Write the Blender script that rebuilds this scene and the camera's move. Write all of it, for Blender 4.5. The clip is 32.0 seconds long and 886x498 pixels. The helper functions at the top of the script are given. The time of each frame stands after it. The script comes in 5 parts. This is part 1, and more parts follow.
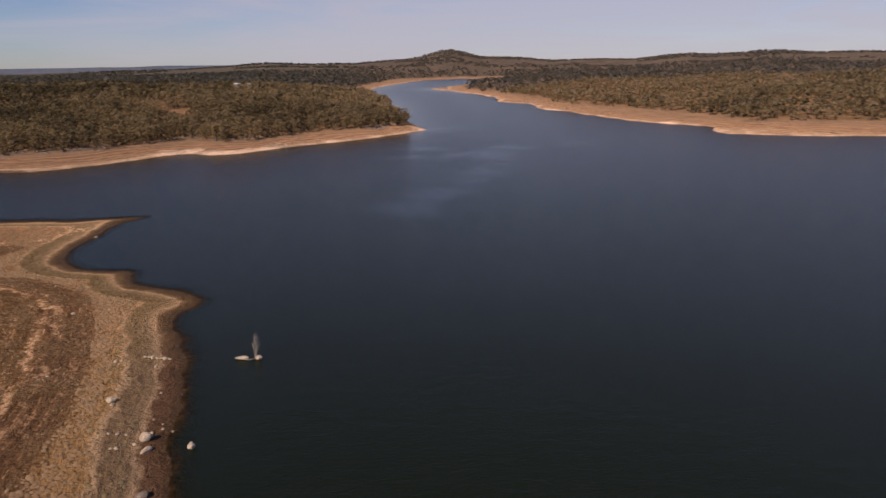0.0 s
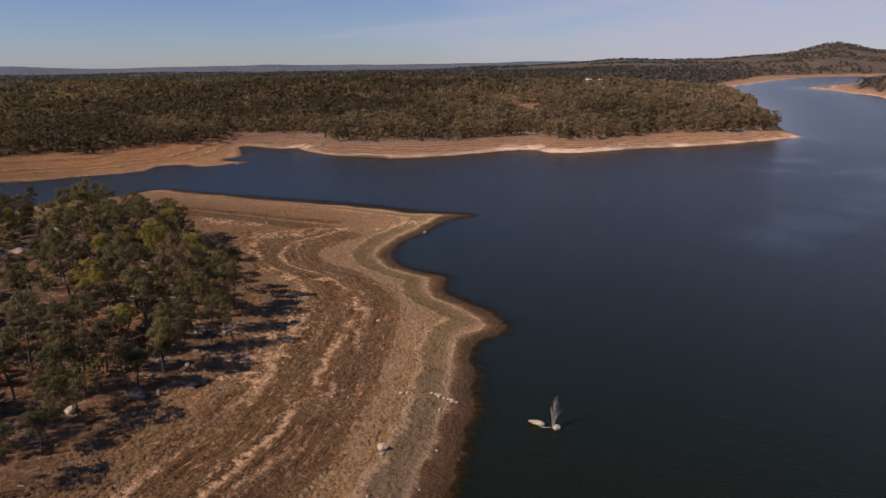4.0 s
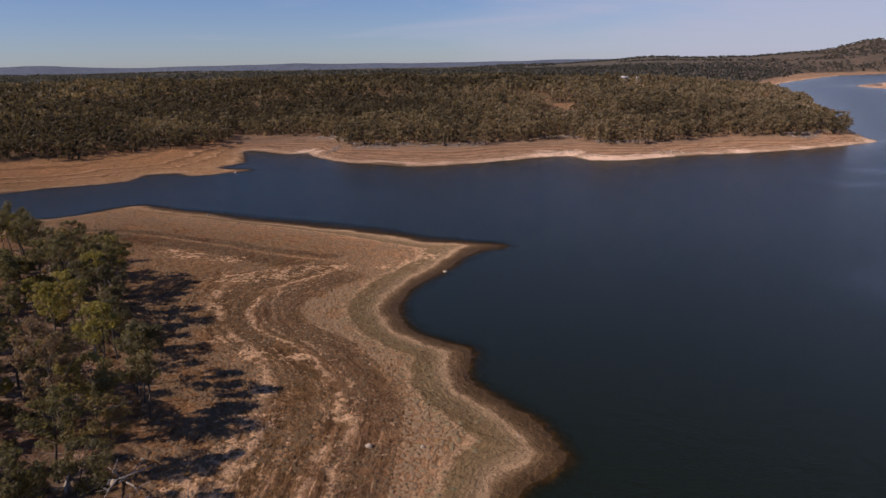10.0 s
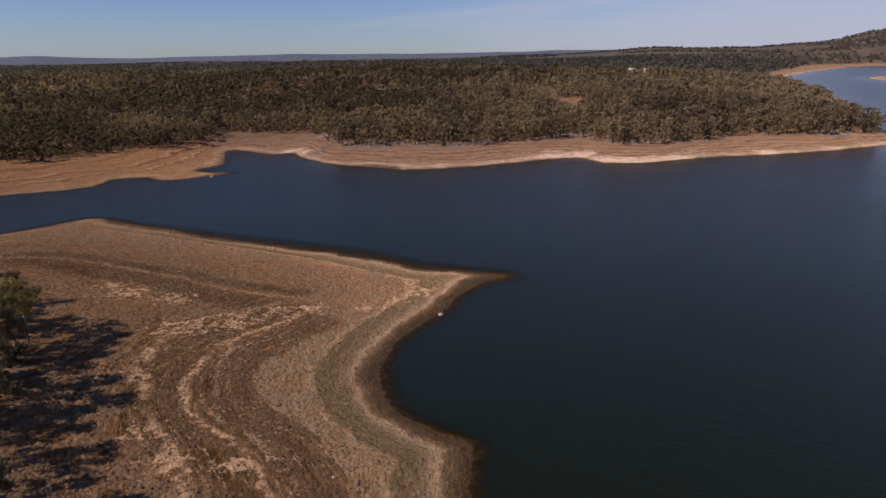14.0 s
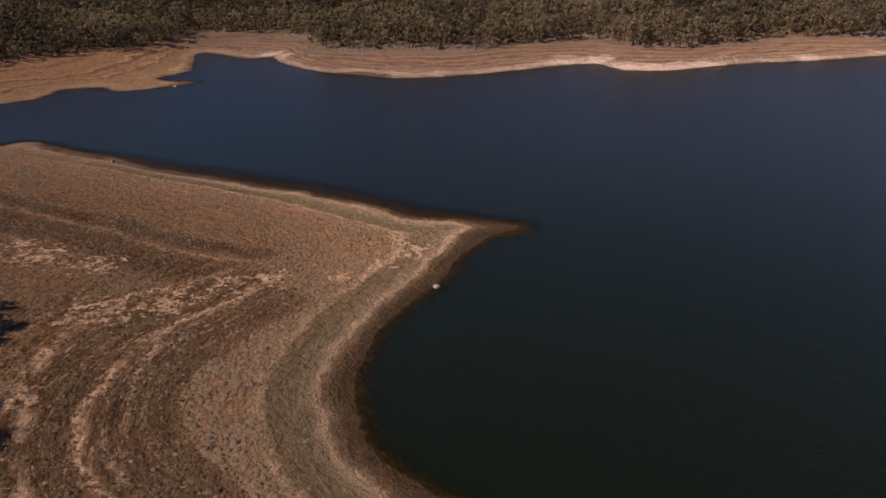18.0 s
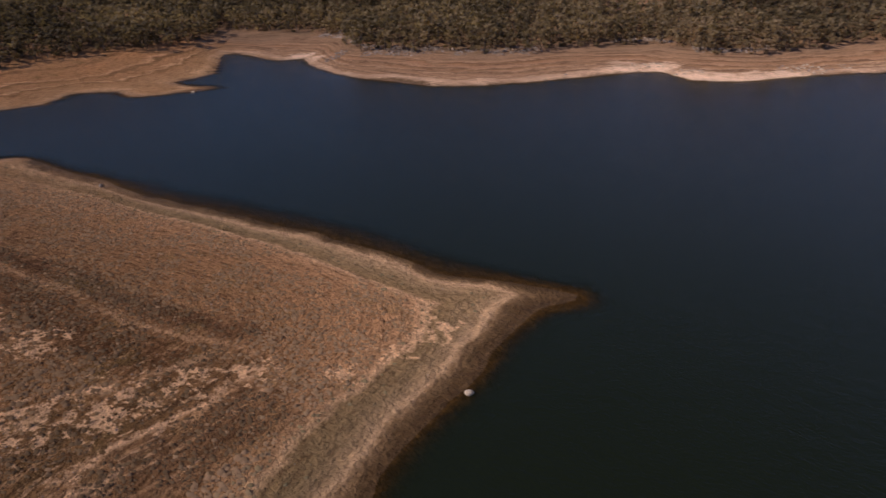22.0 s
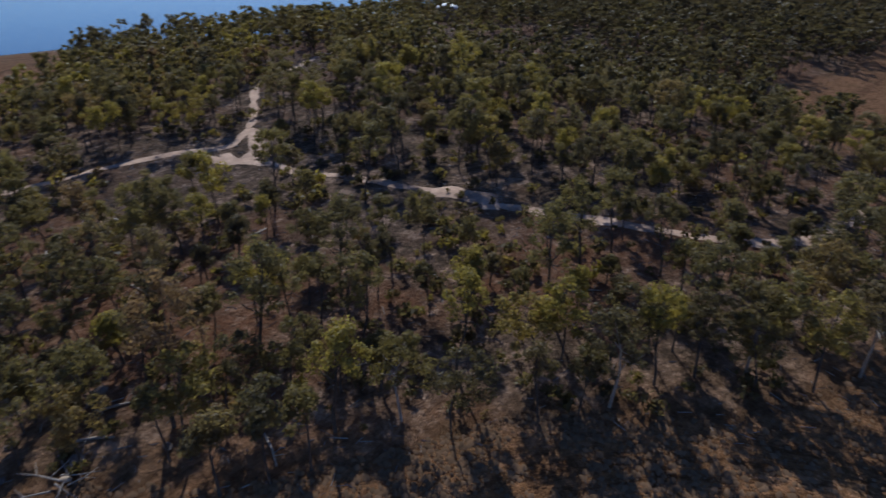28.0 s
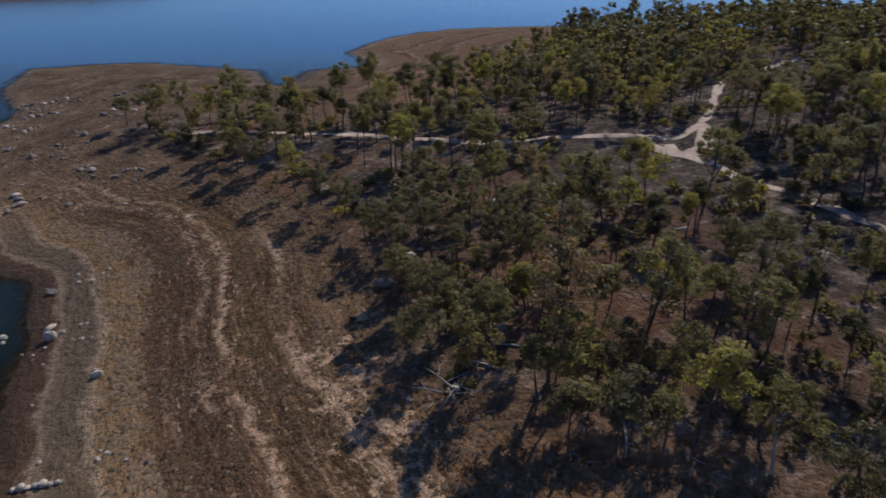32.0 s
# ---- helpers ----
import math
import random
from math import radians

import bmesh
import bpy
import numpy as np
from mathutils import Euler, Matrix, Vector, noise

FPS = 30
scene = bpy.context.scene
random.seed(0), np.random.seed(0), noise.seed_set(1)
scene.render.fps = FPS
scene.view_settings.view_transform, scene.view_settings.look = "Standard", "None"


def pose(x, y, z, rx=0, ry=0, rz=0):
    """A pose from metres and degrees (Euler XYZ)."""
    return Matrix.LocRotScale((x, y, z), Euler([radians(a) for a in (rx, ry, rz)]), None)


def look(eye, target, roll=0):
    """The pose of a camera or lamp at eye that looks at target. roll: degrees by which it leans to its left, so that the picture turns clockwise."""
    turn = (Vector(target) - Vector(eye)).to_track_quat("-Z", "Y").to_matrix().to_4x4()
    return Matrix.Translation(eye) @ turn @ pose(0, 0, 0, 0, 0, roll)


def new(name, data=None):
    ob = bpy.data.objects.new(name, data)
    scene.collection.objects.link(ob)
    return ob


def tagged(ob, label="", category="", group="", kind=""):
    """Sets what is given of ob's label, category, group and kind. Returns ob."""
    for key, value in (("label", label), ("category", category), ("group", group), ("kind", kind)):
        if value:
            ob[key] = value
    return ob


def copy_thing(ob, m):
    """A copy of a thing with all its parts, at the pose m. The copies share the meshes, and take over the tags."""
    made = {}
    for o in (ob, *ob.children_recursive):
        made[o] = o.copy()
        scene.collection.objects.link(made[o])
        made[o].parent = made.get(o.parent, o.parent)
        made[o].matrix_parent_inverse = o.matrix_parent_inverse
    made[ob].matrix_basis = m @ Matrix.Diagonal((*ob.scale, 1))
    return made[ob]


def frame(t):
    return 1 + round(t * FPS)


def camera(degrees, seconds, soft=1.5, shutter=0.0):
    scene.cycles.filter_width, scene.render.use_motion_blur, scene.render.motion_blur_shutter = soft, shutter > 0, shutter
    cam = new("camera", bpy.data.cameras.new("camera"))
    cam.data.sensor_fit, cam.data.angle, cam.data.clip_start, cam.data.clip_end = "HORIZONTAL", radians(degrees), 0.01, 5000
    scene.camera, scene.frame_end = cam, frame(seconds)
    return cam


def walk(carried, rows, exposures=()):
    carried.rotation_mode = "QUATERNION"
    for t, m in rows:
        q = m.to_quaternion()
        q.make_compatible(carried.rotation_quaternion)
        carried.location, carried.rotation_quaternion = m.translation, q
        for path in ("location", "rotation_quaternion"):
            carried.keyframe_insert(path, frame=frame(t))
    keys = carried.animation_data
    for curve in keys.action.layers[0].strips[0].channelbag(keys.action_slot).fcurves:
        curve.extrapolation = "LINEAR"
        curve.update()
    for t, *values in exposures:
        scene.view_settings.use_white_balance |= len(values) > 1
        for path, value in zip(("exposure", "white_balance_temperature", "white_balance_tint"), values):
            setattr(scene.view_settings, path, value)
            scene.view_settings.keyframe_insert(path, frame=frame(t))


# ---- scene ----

# ================= camera and flight =================
cam = camera(67.9, 32.0, soft=1.45, shutter=0.5)

# seconds, east, north, height, heading (degrees to the left of north), pitch, roll
FLIGHT = [
    (0.0, 0.00, 0.00, 40.00, -0.00, -15.57, -0.87),
    (0.5, -0.26, 3.09, 40.03, 3.54, -15.59, -0.66),
    (1.0, -0.53, 6.09, 40.03, 7.31, -15.56, -0.58),
    (1.5, -0.91, 9.03, 40.03, 11.07, -15.57, -0.60),
    (2.0, -1.49, 11.89, 39.99, 14.80, -15.56, -0.63),
    (2.5, -2.16, 14.67, 39.95, 18.56, -15.55, -0.69),
    (3.0, -3.07, 17.39, 39.89, 22.36, -15.56, -0.70),
    (3.5, -4.13, 20.07, 39.79, 26.03, -15.54, -0.74),
    (4.0, -5.35, 22.63, 39.64, 29.09, -15.49, -0.83),
    (4.5, -6.75, 25.29, 39.48, 31.07, -15.51, -0.81),
    (5.0, -8.23, 27.97, 39.33, 31.90, -15.52, -0.73),
    (5.5, -9.75, 30.66, 39.18, 31.95, -15.53, -0.72),
    (6.0, -11.28, 33.34, 39.03, 31.61, -15.53, -0.83),
    (6.5, -12.79, 35.99, 38.89, 31.26, -15.54, -0.97),
    (7.0, -14.27, 38.59, 38.75, 31.25, -15.54, -0.93),
    (7.5, -15.91, 41.32, 38.61, 31.25, -15.55, -0.91),
    (8.0, -17.46, 44.21, 38.49, 31.26, -15.53, -0.99),
    (8.5, -19.08, 47.04, 38.40, 31.24, -15.54, -1.01),
    (9.0, -20.64, 49.82, 38.34, 31.28, -15.54, -0.98),
    (9.5, -22.25, 52.67, 38.33, 31.24, -15.56, -0.96),
    (10.0, -23.74, 55.47, 38.36, 31.31, -15.57, -0.99),
    (10.5, -25.25, 58.29, 38.42, 31.26, -15.58, -1.01),
    (11.0, -26.58, 60.93, 38.50, 31.33, -15.58, -0.97),
    (11.5, -28.22, 63.69, 38.60, 31.29, -15.60, -0.93),
    (12.0, -29.71, 66.49, 38.68, 31.33, -15.64, -0.90),
    (12.5, -31.26, 69.22, 38.75, 31.32, -15.63, -0.93),
    (13.0, -32.84, 71.91, 38.83, 31.32, -15.65, -0.91),
    (13.5, -34.37, 74.53, 38.93, 31.32, -15.82, -0.93),
    (14.0, -35.82, 77.09, 39.01, 31.34, -16.33, -0.92),
    (14.5, -37.38, 79.68, 39.02, 31.36, -16.97, -0.86),
    (15.0, -38.96, 82.32, 38.95, 31.36, -17.89, -0.73),
    (15.5, -40.56, 85.00, 38.83, 31.34, -19.01, -0.69),
    (16.0, -42.17, 87.68, 38.69, 31.32, -20.24, -0.77),
    (16.5, -43.75, 90.32, 38.56, 31.29, -21.47, -0.91),
    (17.0, -45.30, 92.91, 38.47, 31.28, -22.62, -0.89),
    (17.5, -46.91, 95.63, 38.42, 31.26, -23.82, -0.84),
    (18.0, -48.46, 98.34, 38.37, 31.26, -24.90, -0.81),
    (18.5, -49.94, 100.97, 38.32, 31.30, -25.28, -0.82),
    (19.0, -51.40, 103.49, 38.23, 31.29, -25.29, -0.82),
    (19.5, -52.87, 105.97, 38.09, 31.28, -25.28, -0.74),
    (20.0, -54.33, 108.42, 37.93, 31.20, -25.24, -0.73),
    (20.5, -55.80, 110.87, 37.77, 31.18, -25.23, -0.72),
    (21.0, -57.22, 113.25, 37.63, 31.31, -25.17, -0.75),
    (21.5, -58.61, 115.55, 37.52, 32.32, -25.13, -0.71),
    (22.0, -60.14, 117.80, 37.45, 34.98, -25.11, -0.74),
    (22.5, -61.81, 119.96, 37.46, 41.21, -25.06, -0.77),
    (23.0, -63.46, 121.73, 37.54, 49.95, -24.99, -0.88),
    (23.5, -65.19, 123.03, 37.65, 59.45, -24.94, -0.81),
    (24.0, -66.77, 123.78, 37.74, 68.60, -24.88, -0.69),
    (24.5, -68.36, 124.29, 37.78, 77.51, -24.86, -0.64),
    (25.0, -69.20, 124.57, 37.81, 86.46, -24.80, -0.58),
    (25.5, -69.71, 124.81, 37.79, 95.51, -24.78, -0.50),
    (26.0, -69.82, 124.86, 37.77, 104.50, -24.83, -0.27),
    (26.5, -69.86, 124.90, 37.86, 113.55, -25.05, -0.07),
    (27.0, -69.68, 125.21, 38.23, 121.55, -25.34, 0.03),
    (27.5, -69.34, 125.64, 38.73, 128.90, -25.74, 0.07),
    (28.0, -68.98, 126.06, 39.24, 135.49, -26.18, 0.07),
    (28.5, -68.72, 126.37, 39.62, 141.20, -26.53, 0.02),
    (29.0, -68.69, 126.47, 39.74, 145.94, -26.72, -0.08),
    (29.5, -68.71, 126.45, 39.68, 150.67, -26.81, -0.17),
    (30.0, -68.77, 126.35, 39.57, 155.40, -26.85, -0.21),
    (30.5, -68.91, 126.38, 39.47, 160.23, -26.87, -0.36),
    (31.0, -68.97, 126.40, 39.45, 164.99, -26.88, -0.54),
    (31.5, -69.02, 126.48, 39.52, 169.70, -26.91, -0.71),
    (32.0, -68.98, 126.50, 39.63, 174.43, -26.95, -0.84),
]


def flight_pose(x, y, z, heading, pitch, roll):
    a, p = radians(heading), radians(pitch)
    ahead = Vector((-math.sin(a) * math.cos(p), math.cos(a) * math.cos(p), math.sin(p)))
    return look((x, y, z), Vector((x, y, z)) + ahead * 10.0, roll)


walk(cam, [(t, flight_pose(*row)) for t, *row in FLIGHT], [(0.0, -0.15, 6950, 25), (4.0, -0.15, 6550, 24), (13.0, -0.15, 6200, 23), (18.0, -0.25, 6300, 24), (24.0, -0.25, 6350, 25), (26.0, -0.22, 5750, 18), (28.6, -0.17, 5200, 11), (30.0, -0.15, 5230, 10), (32.0, -0.15, 5170, 9)])

# ================= sky and sun =================
SUN_ELEVATION = 39.0
SUN_HEADING = Vector((-0.58, -0.81))          # from the ground towards the sun, seen from above

world = bpy.data.worlds.new("sky")
scene.world = world
world.use_nodes = True
wn, wl = world.node_tree.nodes, world.node_tree.links
wn.clear()
w_out = wn.new("ShaderNodeOutputWorld")
w_bg = wn.new("ShaderNodeBackground")
w_bg.inputs["Strength"].default_value = 0.085
w_sky = wn.new("ShaderNodeTexSky")
w_sky.sky_type = "NISHITA"
w_sky.sun_disc = False
w_sky.sun_elevation = radians(SUN_ELEVATION)
w_sky.sun_rotation = math.atan2(SUN_HEADING.x, SUN_HEADING.y)
w_sky.altitude = 400
w_sky.air_density, w_sky.dust_density, w_sky.ozone_density = 1.0, 0.25, 2.0
w_co = wn.new("ShaderNodeTexCoord")
# thin high cloud: a wide noise, stretched along the horizon, thickest towards the north-east
w_map = wn.new("ShaderNodeMapping")
w_map.inputs["Scale"].default_value = (1.1, 1.1, 10.0)
w_map.inputs["Rotation"].default_value = (0.05, 0.12, 0.3)
w_noise = wn.new("ShaderNodeTexNoise")
w_noise.inputs["Scale"].default_value = 2.2
w_noise.inputs["Detail"].default_value = 7
w_noise.inputs["Roughness"].default_value = 0.55
w_noise.inputs["Distortion"].default_value = 0.6
w_dot = wn.new("ShaderNodeVectorMath")
w_dot.operation = "DOT_PRODUCT"
w_dot.inputs[1].default_value = (0.62, 0.78, 0.0)
w_side = wn.new("ShaderNodeMapRange")
w_side.inputs["From Min"].default_value, w_side.inputs["From Max"].default_value = 0.0, 0.70
w_side.inputs["To Min"].default_value, w_side.inputs["To Max"].default_value = -0.22, 0.26
w_add = wn.new("ShaderNodeMath")
w_add.operation = "ADD"
w_ramp = wn.new("ShaderNodeMapRange")
w_ramp.inputs["From Min"].default_value, w_ramp.inputs["From Max"].default_value = 0.40, 0.78
w_ramp.inputs["To Min"].default_value, w_ramp.inputs["To Max"].default_value = 0.0, 0.72
w_mix = wn.new("ShaderNodeMix")
w_mix.data_type = "RGBA"
w_mix.inputs["B"].default_value = (5.8, 6.1, 7.0, 1)
wl.new(w_co.outputs["Generated"], w_map.inputs["Vector"])
wl.new(w_map.outputs["Vector"], w_noise.inputs["Vector"])
wl.new(w_co.outputs["Generated"], w_dot.inputs[0])
wl.new(w_dot.outputs["Value"], w_side.inputs["Value"])
wl.new(w_noise.outputs["Fac"], w_add.inputs[0])
wl.new(w_side.outputs["Result"], w_add.inputs[1])
wl.new(w_add.outputs["Value"], w_ramp.inputs["Value"])
w_sep = wn.new("ShaderNodeSeparateXYZ")
wl.new(w_co.outputs["Generated"], w_sep.inputs[0])
w_low = wn.new("ShaderNodeMapRange")
w_low.inputs["From Min"].default_value, w_low.inputs["From Max"].default_value = 0.22, 0.09
wl.new(w_sep.outputs["Z"], w_low.inputs["Value"])
w_thin = wn.new("ShaderNodeMath")
w_thin.operation = "MULTIPLY"
wl.new(w_ramp.outputs["Result"], w_thin.inputs[0])
wl.new(w_low.outputs["Result"], w_thin.inputs[1])
w_blue = wn.new("ShaderNodeMix")
w_blue.data_type, w_blue.blend_type = "RGBA", "MULTIPLY"
w_blue.inputs["Factor"].default_value = 1.0
w_blue.inputs["B"].default_value = (0.67, 0.795, 1.055, 1)
wl.new(w_sky.outputs["Color"], w_blue.inputs["A"])
wl.new(w_thin.outputs["Value"], w_mix.inputs["Factor"])
wl.new(w_blue.outputs["Result"], w_mix.inputs["A"])
wl.new(w_mix.outputs["Result"], w_bg.inputs["Color"])
wl.new(w_bg.outputs["Background"], w_out.inputs["Surface"])

sun_data = bpy.data.lights.new("sun", "SUN")
sun_data.energy = 5.0
sun_data.angle = radians(0.53)
sun_data.color = (1.0, 0.90, 0.73)
sun_ob = new("sun", sun_data)
_e = radians(SUN_ELEVATION)
_h = SUN_HEADING.normalized()
sun_ob.matrix_world = look((_h.x * math.cos(_e) * 200, _h.y * math.cos(_e) * 200, math.sin(_e) * 200 + 100), (0, 0, 100))


# ================= the plan: shoreline, tree line, roads =================
# the lake at its low level, as a closed line (east, north)
SHORE_PENINSULA = [
    (-300, -130), (-245, -112), (-205, -113), (-170, -124), (-136, -138), (-99, -137), (-77, -124), (-60, -93), (-71, -75), (-51, -69),
    (-48, -58), (-43, -50), (-36, -66), (-34, -72), (-7, -85), (3, -89), (33, -86), (32, -79), (29, -58), (19, -41), (13, -28), (13, -12),
    (6, 8), (-6, 28), (-17, 46), (-25, 51), (-29, 60), (-31, 66), (-34, 77), (-37, 87), (-41, 97), (-44, 105), (-42, 112), (-50, 118),
    (-57, 121), (-61, 125), (-64, 131), (-69, 132), (-75, 133), (-80.5, 137), (-83.7, 143), (-85.3, 151), (-86, 162), (-87.5, 171), (-87.5, 177), (-84.5, 181)]
SHORE_ARM = [
    (-88.5, 182), (-99, 181.3), (-119, 182), (-139, 180), (-153, 178), (-170, 176), (-184, 173), (-198, 173), (-202, 170), (-203, 160), (-206, 149),
    (-213, 146), (-215, 141), (-211, 133), (-206, 121), (-205, 110), (-210, 117), (-221, 125), (-237, 131), (-246, 128), (-250, 124),
    (-262, 123), (-277, 114), (-318, 114), (-336, 119), (-336, 124), (-303, 125), (-297, 133), (-283, 141), (-267, 155), (-257, 169),
    (-256, 177), (-249, 186), (-243, 200), (-250, 210), (-241, 218), (-231, 217), (-225, 228), (-221.5, 238), (-228, 236.5), (-240, 235), (-241, 251), (-266, 275)]
SHORE_NORTH = [
    (-275, 283), (-254, 280), (-240, 280), (-241, 291), (-226, 279), (-201, 270), (-179, 271), (-164, 275), (-149, 292), (-135, 313),
    (-124, 326), (-112, 318), (-99, 323), (-85, 341), (-69, 357), (-57, 367), (-38, 388), (-10, 432), (-14, 450), (-27, 520), (-46, 685),
    (-89, 925), (-130, 1202), (-103, 1550), (-47, 1926), (87, 2069)]
SHORE_EAST = [
    (150, 2000), (60, 1500), (23, 1358), (-20, 1211), (18, 1088), (66, 874), (64, 762), (94, 698), (88, 633), (109, 588), (127, 501),
    (152, 447), (172, 423), (158, 388), (179, 369), (205, 359), (238, 354), (420, 345), (700, 380), (900, 100), (700, -150), (300, -270),
    (90, -290), (0, -420), (-100, -620), (-400, -560), (-470, -300), (-400, -190)]
# the old full-water mark, where the woods begin, round the same lake
WOODS_PENINSULA = [
    (-300, -106), (-240, -88), (-200, -92), (-165, -96), (-132, -88), (-114, -55), (-102, -39), (-86, -19), (-72, -7), (-60, -3), (-46, -4),
    (-32, -10), (-20, -3), (-27, 5), (-45, 26), (-58, 42), (-66, 54), (-68, 65), (-71, 78), (-77, 86), (-87, 94), (-101, 100), (-109, 106), (-114, 112),
    (-127, 118), (-142, 121), (-158, 118), (-184, 108), (-200, 94), (-215, 80), (-232, 70), (-262, 71), (-306, 73), (-357, 70),
    (-377, 82), (-406, 109), (-429, 122), (-380, 141), (-358, 154), (-345, 164), (-313, 183), (-298, 210), (-296, 238)]
WOODS_NORTH = [
    (-288, 256), (-292, 272), (-303, 295), (-312, 312), (-300, 316), (-283, 317), (-253, 329), (-235, 315), (-224, 299), (-199, 306),
    (-175, 314), (-164, 335), (-155, 346), (-140, 366), (-124, 353), (-106, 356), (-86, 390), (-76, 405), (-53, 411), (-35, 430),
    (-22, 450), (-30, 470), (-42, 520), (-60, 690), (-110, 930), (-160, 1200), (-150, 1560), (-130, 2010), (70, 2210)]
WOODS_EAST = [
    (270, 2110), (110, 1500), (60, 1350), (39, 1149), (93, 927), (128, 724), (123, 667), (166, 564), (205, 458), (195, 424), (221, 421),
    (274, 411), (420, 400), (760, 430), (1000, 100), (720, -180), (310, -300), (100, -320), (10, -440), (-95, -650), (-430, -590),
    (-500, -300), (-410, -176)]
# tracks through the woods: along the ridge, down to the west, over the back
ROAD_RIDGE = [(-33, 4), (-47, 8), (-55, 11), (-65, 13.5), (-72, 18), (-79, 21), (-86, 24.5), (-94, 25), (-100, 25), (-105, 26), (-110, 28), (-114, 31), (-118, 29), (-122, 25), (-126, 20), (-133, 8), (-141, -2),
              (-156, -10), (-169, -16), (-187, -18), (-216, -21), (-240, -18)]
ROAD_WEST = [(-113, 33), (-113, 37), (-116, 42), (-117, 49), (-120.5, 55), (-123, 61), (-125.5, 67), (-127.5, 73), (-129, 78), (-131.5, 84), (-134, 90), (-138, 97), (-143, 103), (-152, 107), (-168, 108)]
# little scarps cut by the waves at three old water levels
SCARP_LOW = [(-104, 152), (-104, 145), (-104, 139), (-104.5, 135), (-104, 131.5), (-102.5, 127), (-100, 123), (-96, 119.3), (-92, 117.3), (-87, 116), (-82, 115), (-77, 112.3), (-72, 109.5), (-68, 105), (-65, 100),
             (-62.5, 95), (-60, 90), (-58.5, 86), (-56, 81), (-53, 72), (-51, 66), (-50, 58), (-47, 48), (-42, 40), (-38, 35), (-29, 30), (-23, 23), (-14, 18)]
SCARP_HIGH = [(-108.5, 150), (-111, 143), (-112, 138), (-112.3, 133), (-111, 127.5), (-107.5, 122), (-104.5, 119), (-99, 116), (-94, 113.5), (-88, 111), (-84, 109), (-79, 105), (-73, 99.5), (-69, 93), (-66.5, 87),
              (-63.5, 81), (-60, 76), (-57, 68), (-56.5, 60), (-55.5, 52), (-50, 44)]
SCARP_NORTH = [(-198, 121), (-188, 127), (-178, 134), (-169, 142), (-158, 145), (-146, 145.5), (-137, 147), (-128, 147), (-119, 147.5), (-113, 149.5), (-106, 151.8)]
# bare sandy scalds: east, north, radius
SCALDS = [(-138, 137.5, 3.5), (-132, 137, 4.5), (-124, 139, 4.5), (-113, 132, 5), (-110, 138, 5), (-107.5, 144, 4), (-104, 149, 3), (-95.5, 160, 3), (-94.5, 166, 3.2), (-97, 154, 2.4), (-105, 119, 2.5), (-93, 112, 3), (-86, 109, 3.5),
          (-78, 103, 3), (-73, 97, 3.5), (-69, 91, 3.5), (-66.5, 86, 3.5), (-64, 81, 3), (-62, 76, 2.5), (-64, 74, 2.5), (-66, 79, 3.5), (-69, 87, 3.5), (-71, 93, 3), (-67, 70, 2.2), (-81, 113, 2), (-66, 104, 2), (-19, 24, 3.5), (-10, 30, 4), (-25, 31, 2.5)]
GULLIES = [[(-299, 131), (-312, 138), (-322, 148), (-338, 157), (-352, 160)], [(-336, 120), (-352, 118), (-372, 121), (-396, 116), (-425, 121)], [(-240, 131), (-262, 116), (-282, 103), (-300, 96)],
           [(-207, 112), (-214, 99), (-226, 88), (-240, 80)]]
FULL_LEVEL = 4.0


def smooth_line(points, closed, steps=2):
    p = np.array(points, float)
    n = len(p)
    idx = np.arange(n if closed else n - 1)
    def at(i):
        return p[i % n] if closed else p[np.clip(i, 0, n - 1)]
    a, b, c, d = at(idx - 1), at(idx), at(idx + 1), at(idx + 2)
    out = []
    for s in range(steps):
        w = s / steps
        out.append(0.5 * (2 * b + (c - a) * w + (2 * a - 5 * b + 4 * c - d) * w * w + (3 * b - a - 3 * c + d) * w ** 3))
    line = np.stack(out, 1).reshape(-1, 2)
    return line if closed else np.vstack([line, p[-1:]])


LAKE = smooth_line(SHORE_PENINSULA + SHORE_ARM + SHORE_NORTH + SHORE_EAST, True)
WOODS = smooth_line(WOODS_PENINSULA + WOODS_NORTH + WOODS_EAST, True)
ROADS = [smooth_line(ROAD_RIDGE, False, 4), smooth_line(ROAD_WEST, False, 4)]


def line_distance(x, y, line, closed):
    """Distance to a line, below zero inside a closed one."""
    best = np.full(x.shape, 1e18)
    inside = np.zeros(x.shape, bool)
    n = len(line)
    for i in range(n if closed else n - 1):
        (ax, ay), (bx, by) = line[i], line[(i + 1) % n]
        ex, ey = bx - ax, by - ay
        h = np.clip(((x - ax) * ex + (y - ay) * ey) / (ex * ex + ey * ey + 1e-9), 0, 1)
        off = (x - ax - h * ex) ** 2 + (y - ay - h * ey) ** 2
        best = np.minimum(best, off)
        if closed and ay != by:
            inside ^= ((ay > y) != (by > y)) & (x < ex * (y - ay) / ey + ax)
    best = np.sqrt(best)
    return np.where(inside, -best, best)


def side_distance(x, y, line):
    """Distance to an open line, above zero on its left."""
    best, side = np.full(x.shape, 1e18), np.ones(x.shape)
    for (ax, ay), (bx, by) in zip(line[:-1], line[1:]):
        ex, ey = bx - ax, by - ay
        h = np.clip(((x - ax) * ex + (y - ay) * ey) / (ex * ex + ey * ey + 1e-9), 0, 1)
        off = (x - ax - h * ex) ** 2 + (y - ay - h * ey) ** 2
        nearer = off < best
        best = np.where(nearer, off, best)
        side = np.where(nearer, np.sign(ex * (y - ay) - ey * (x - ax)), side)
    return np.sqrt(best) * side


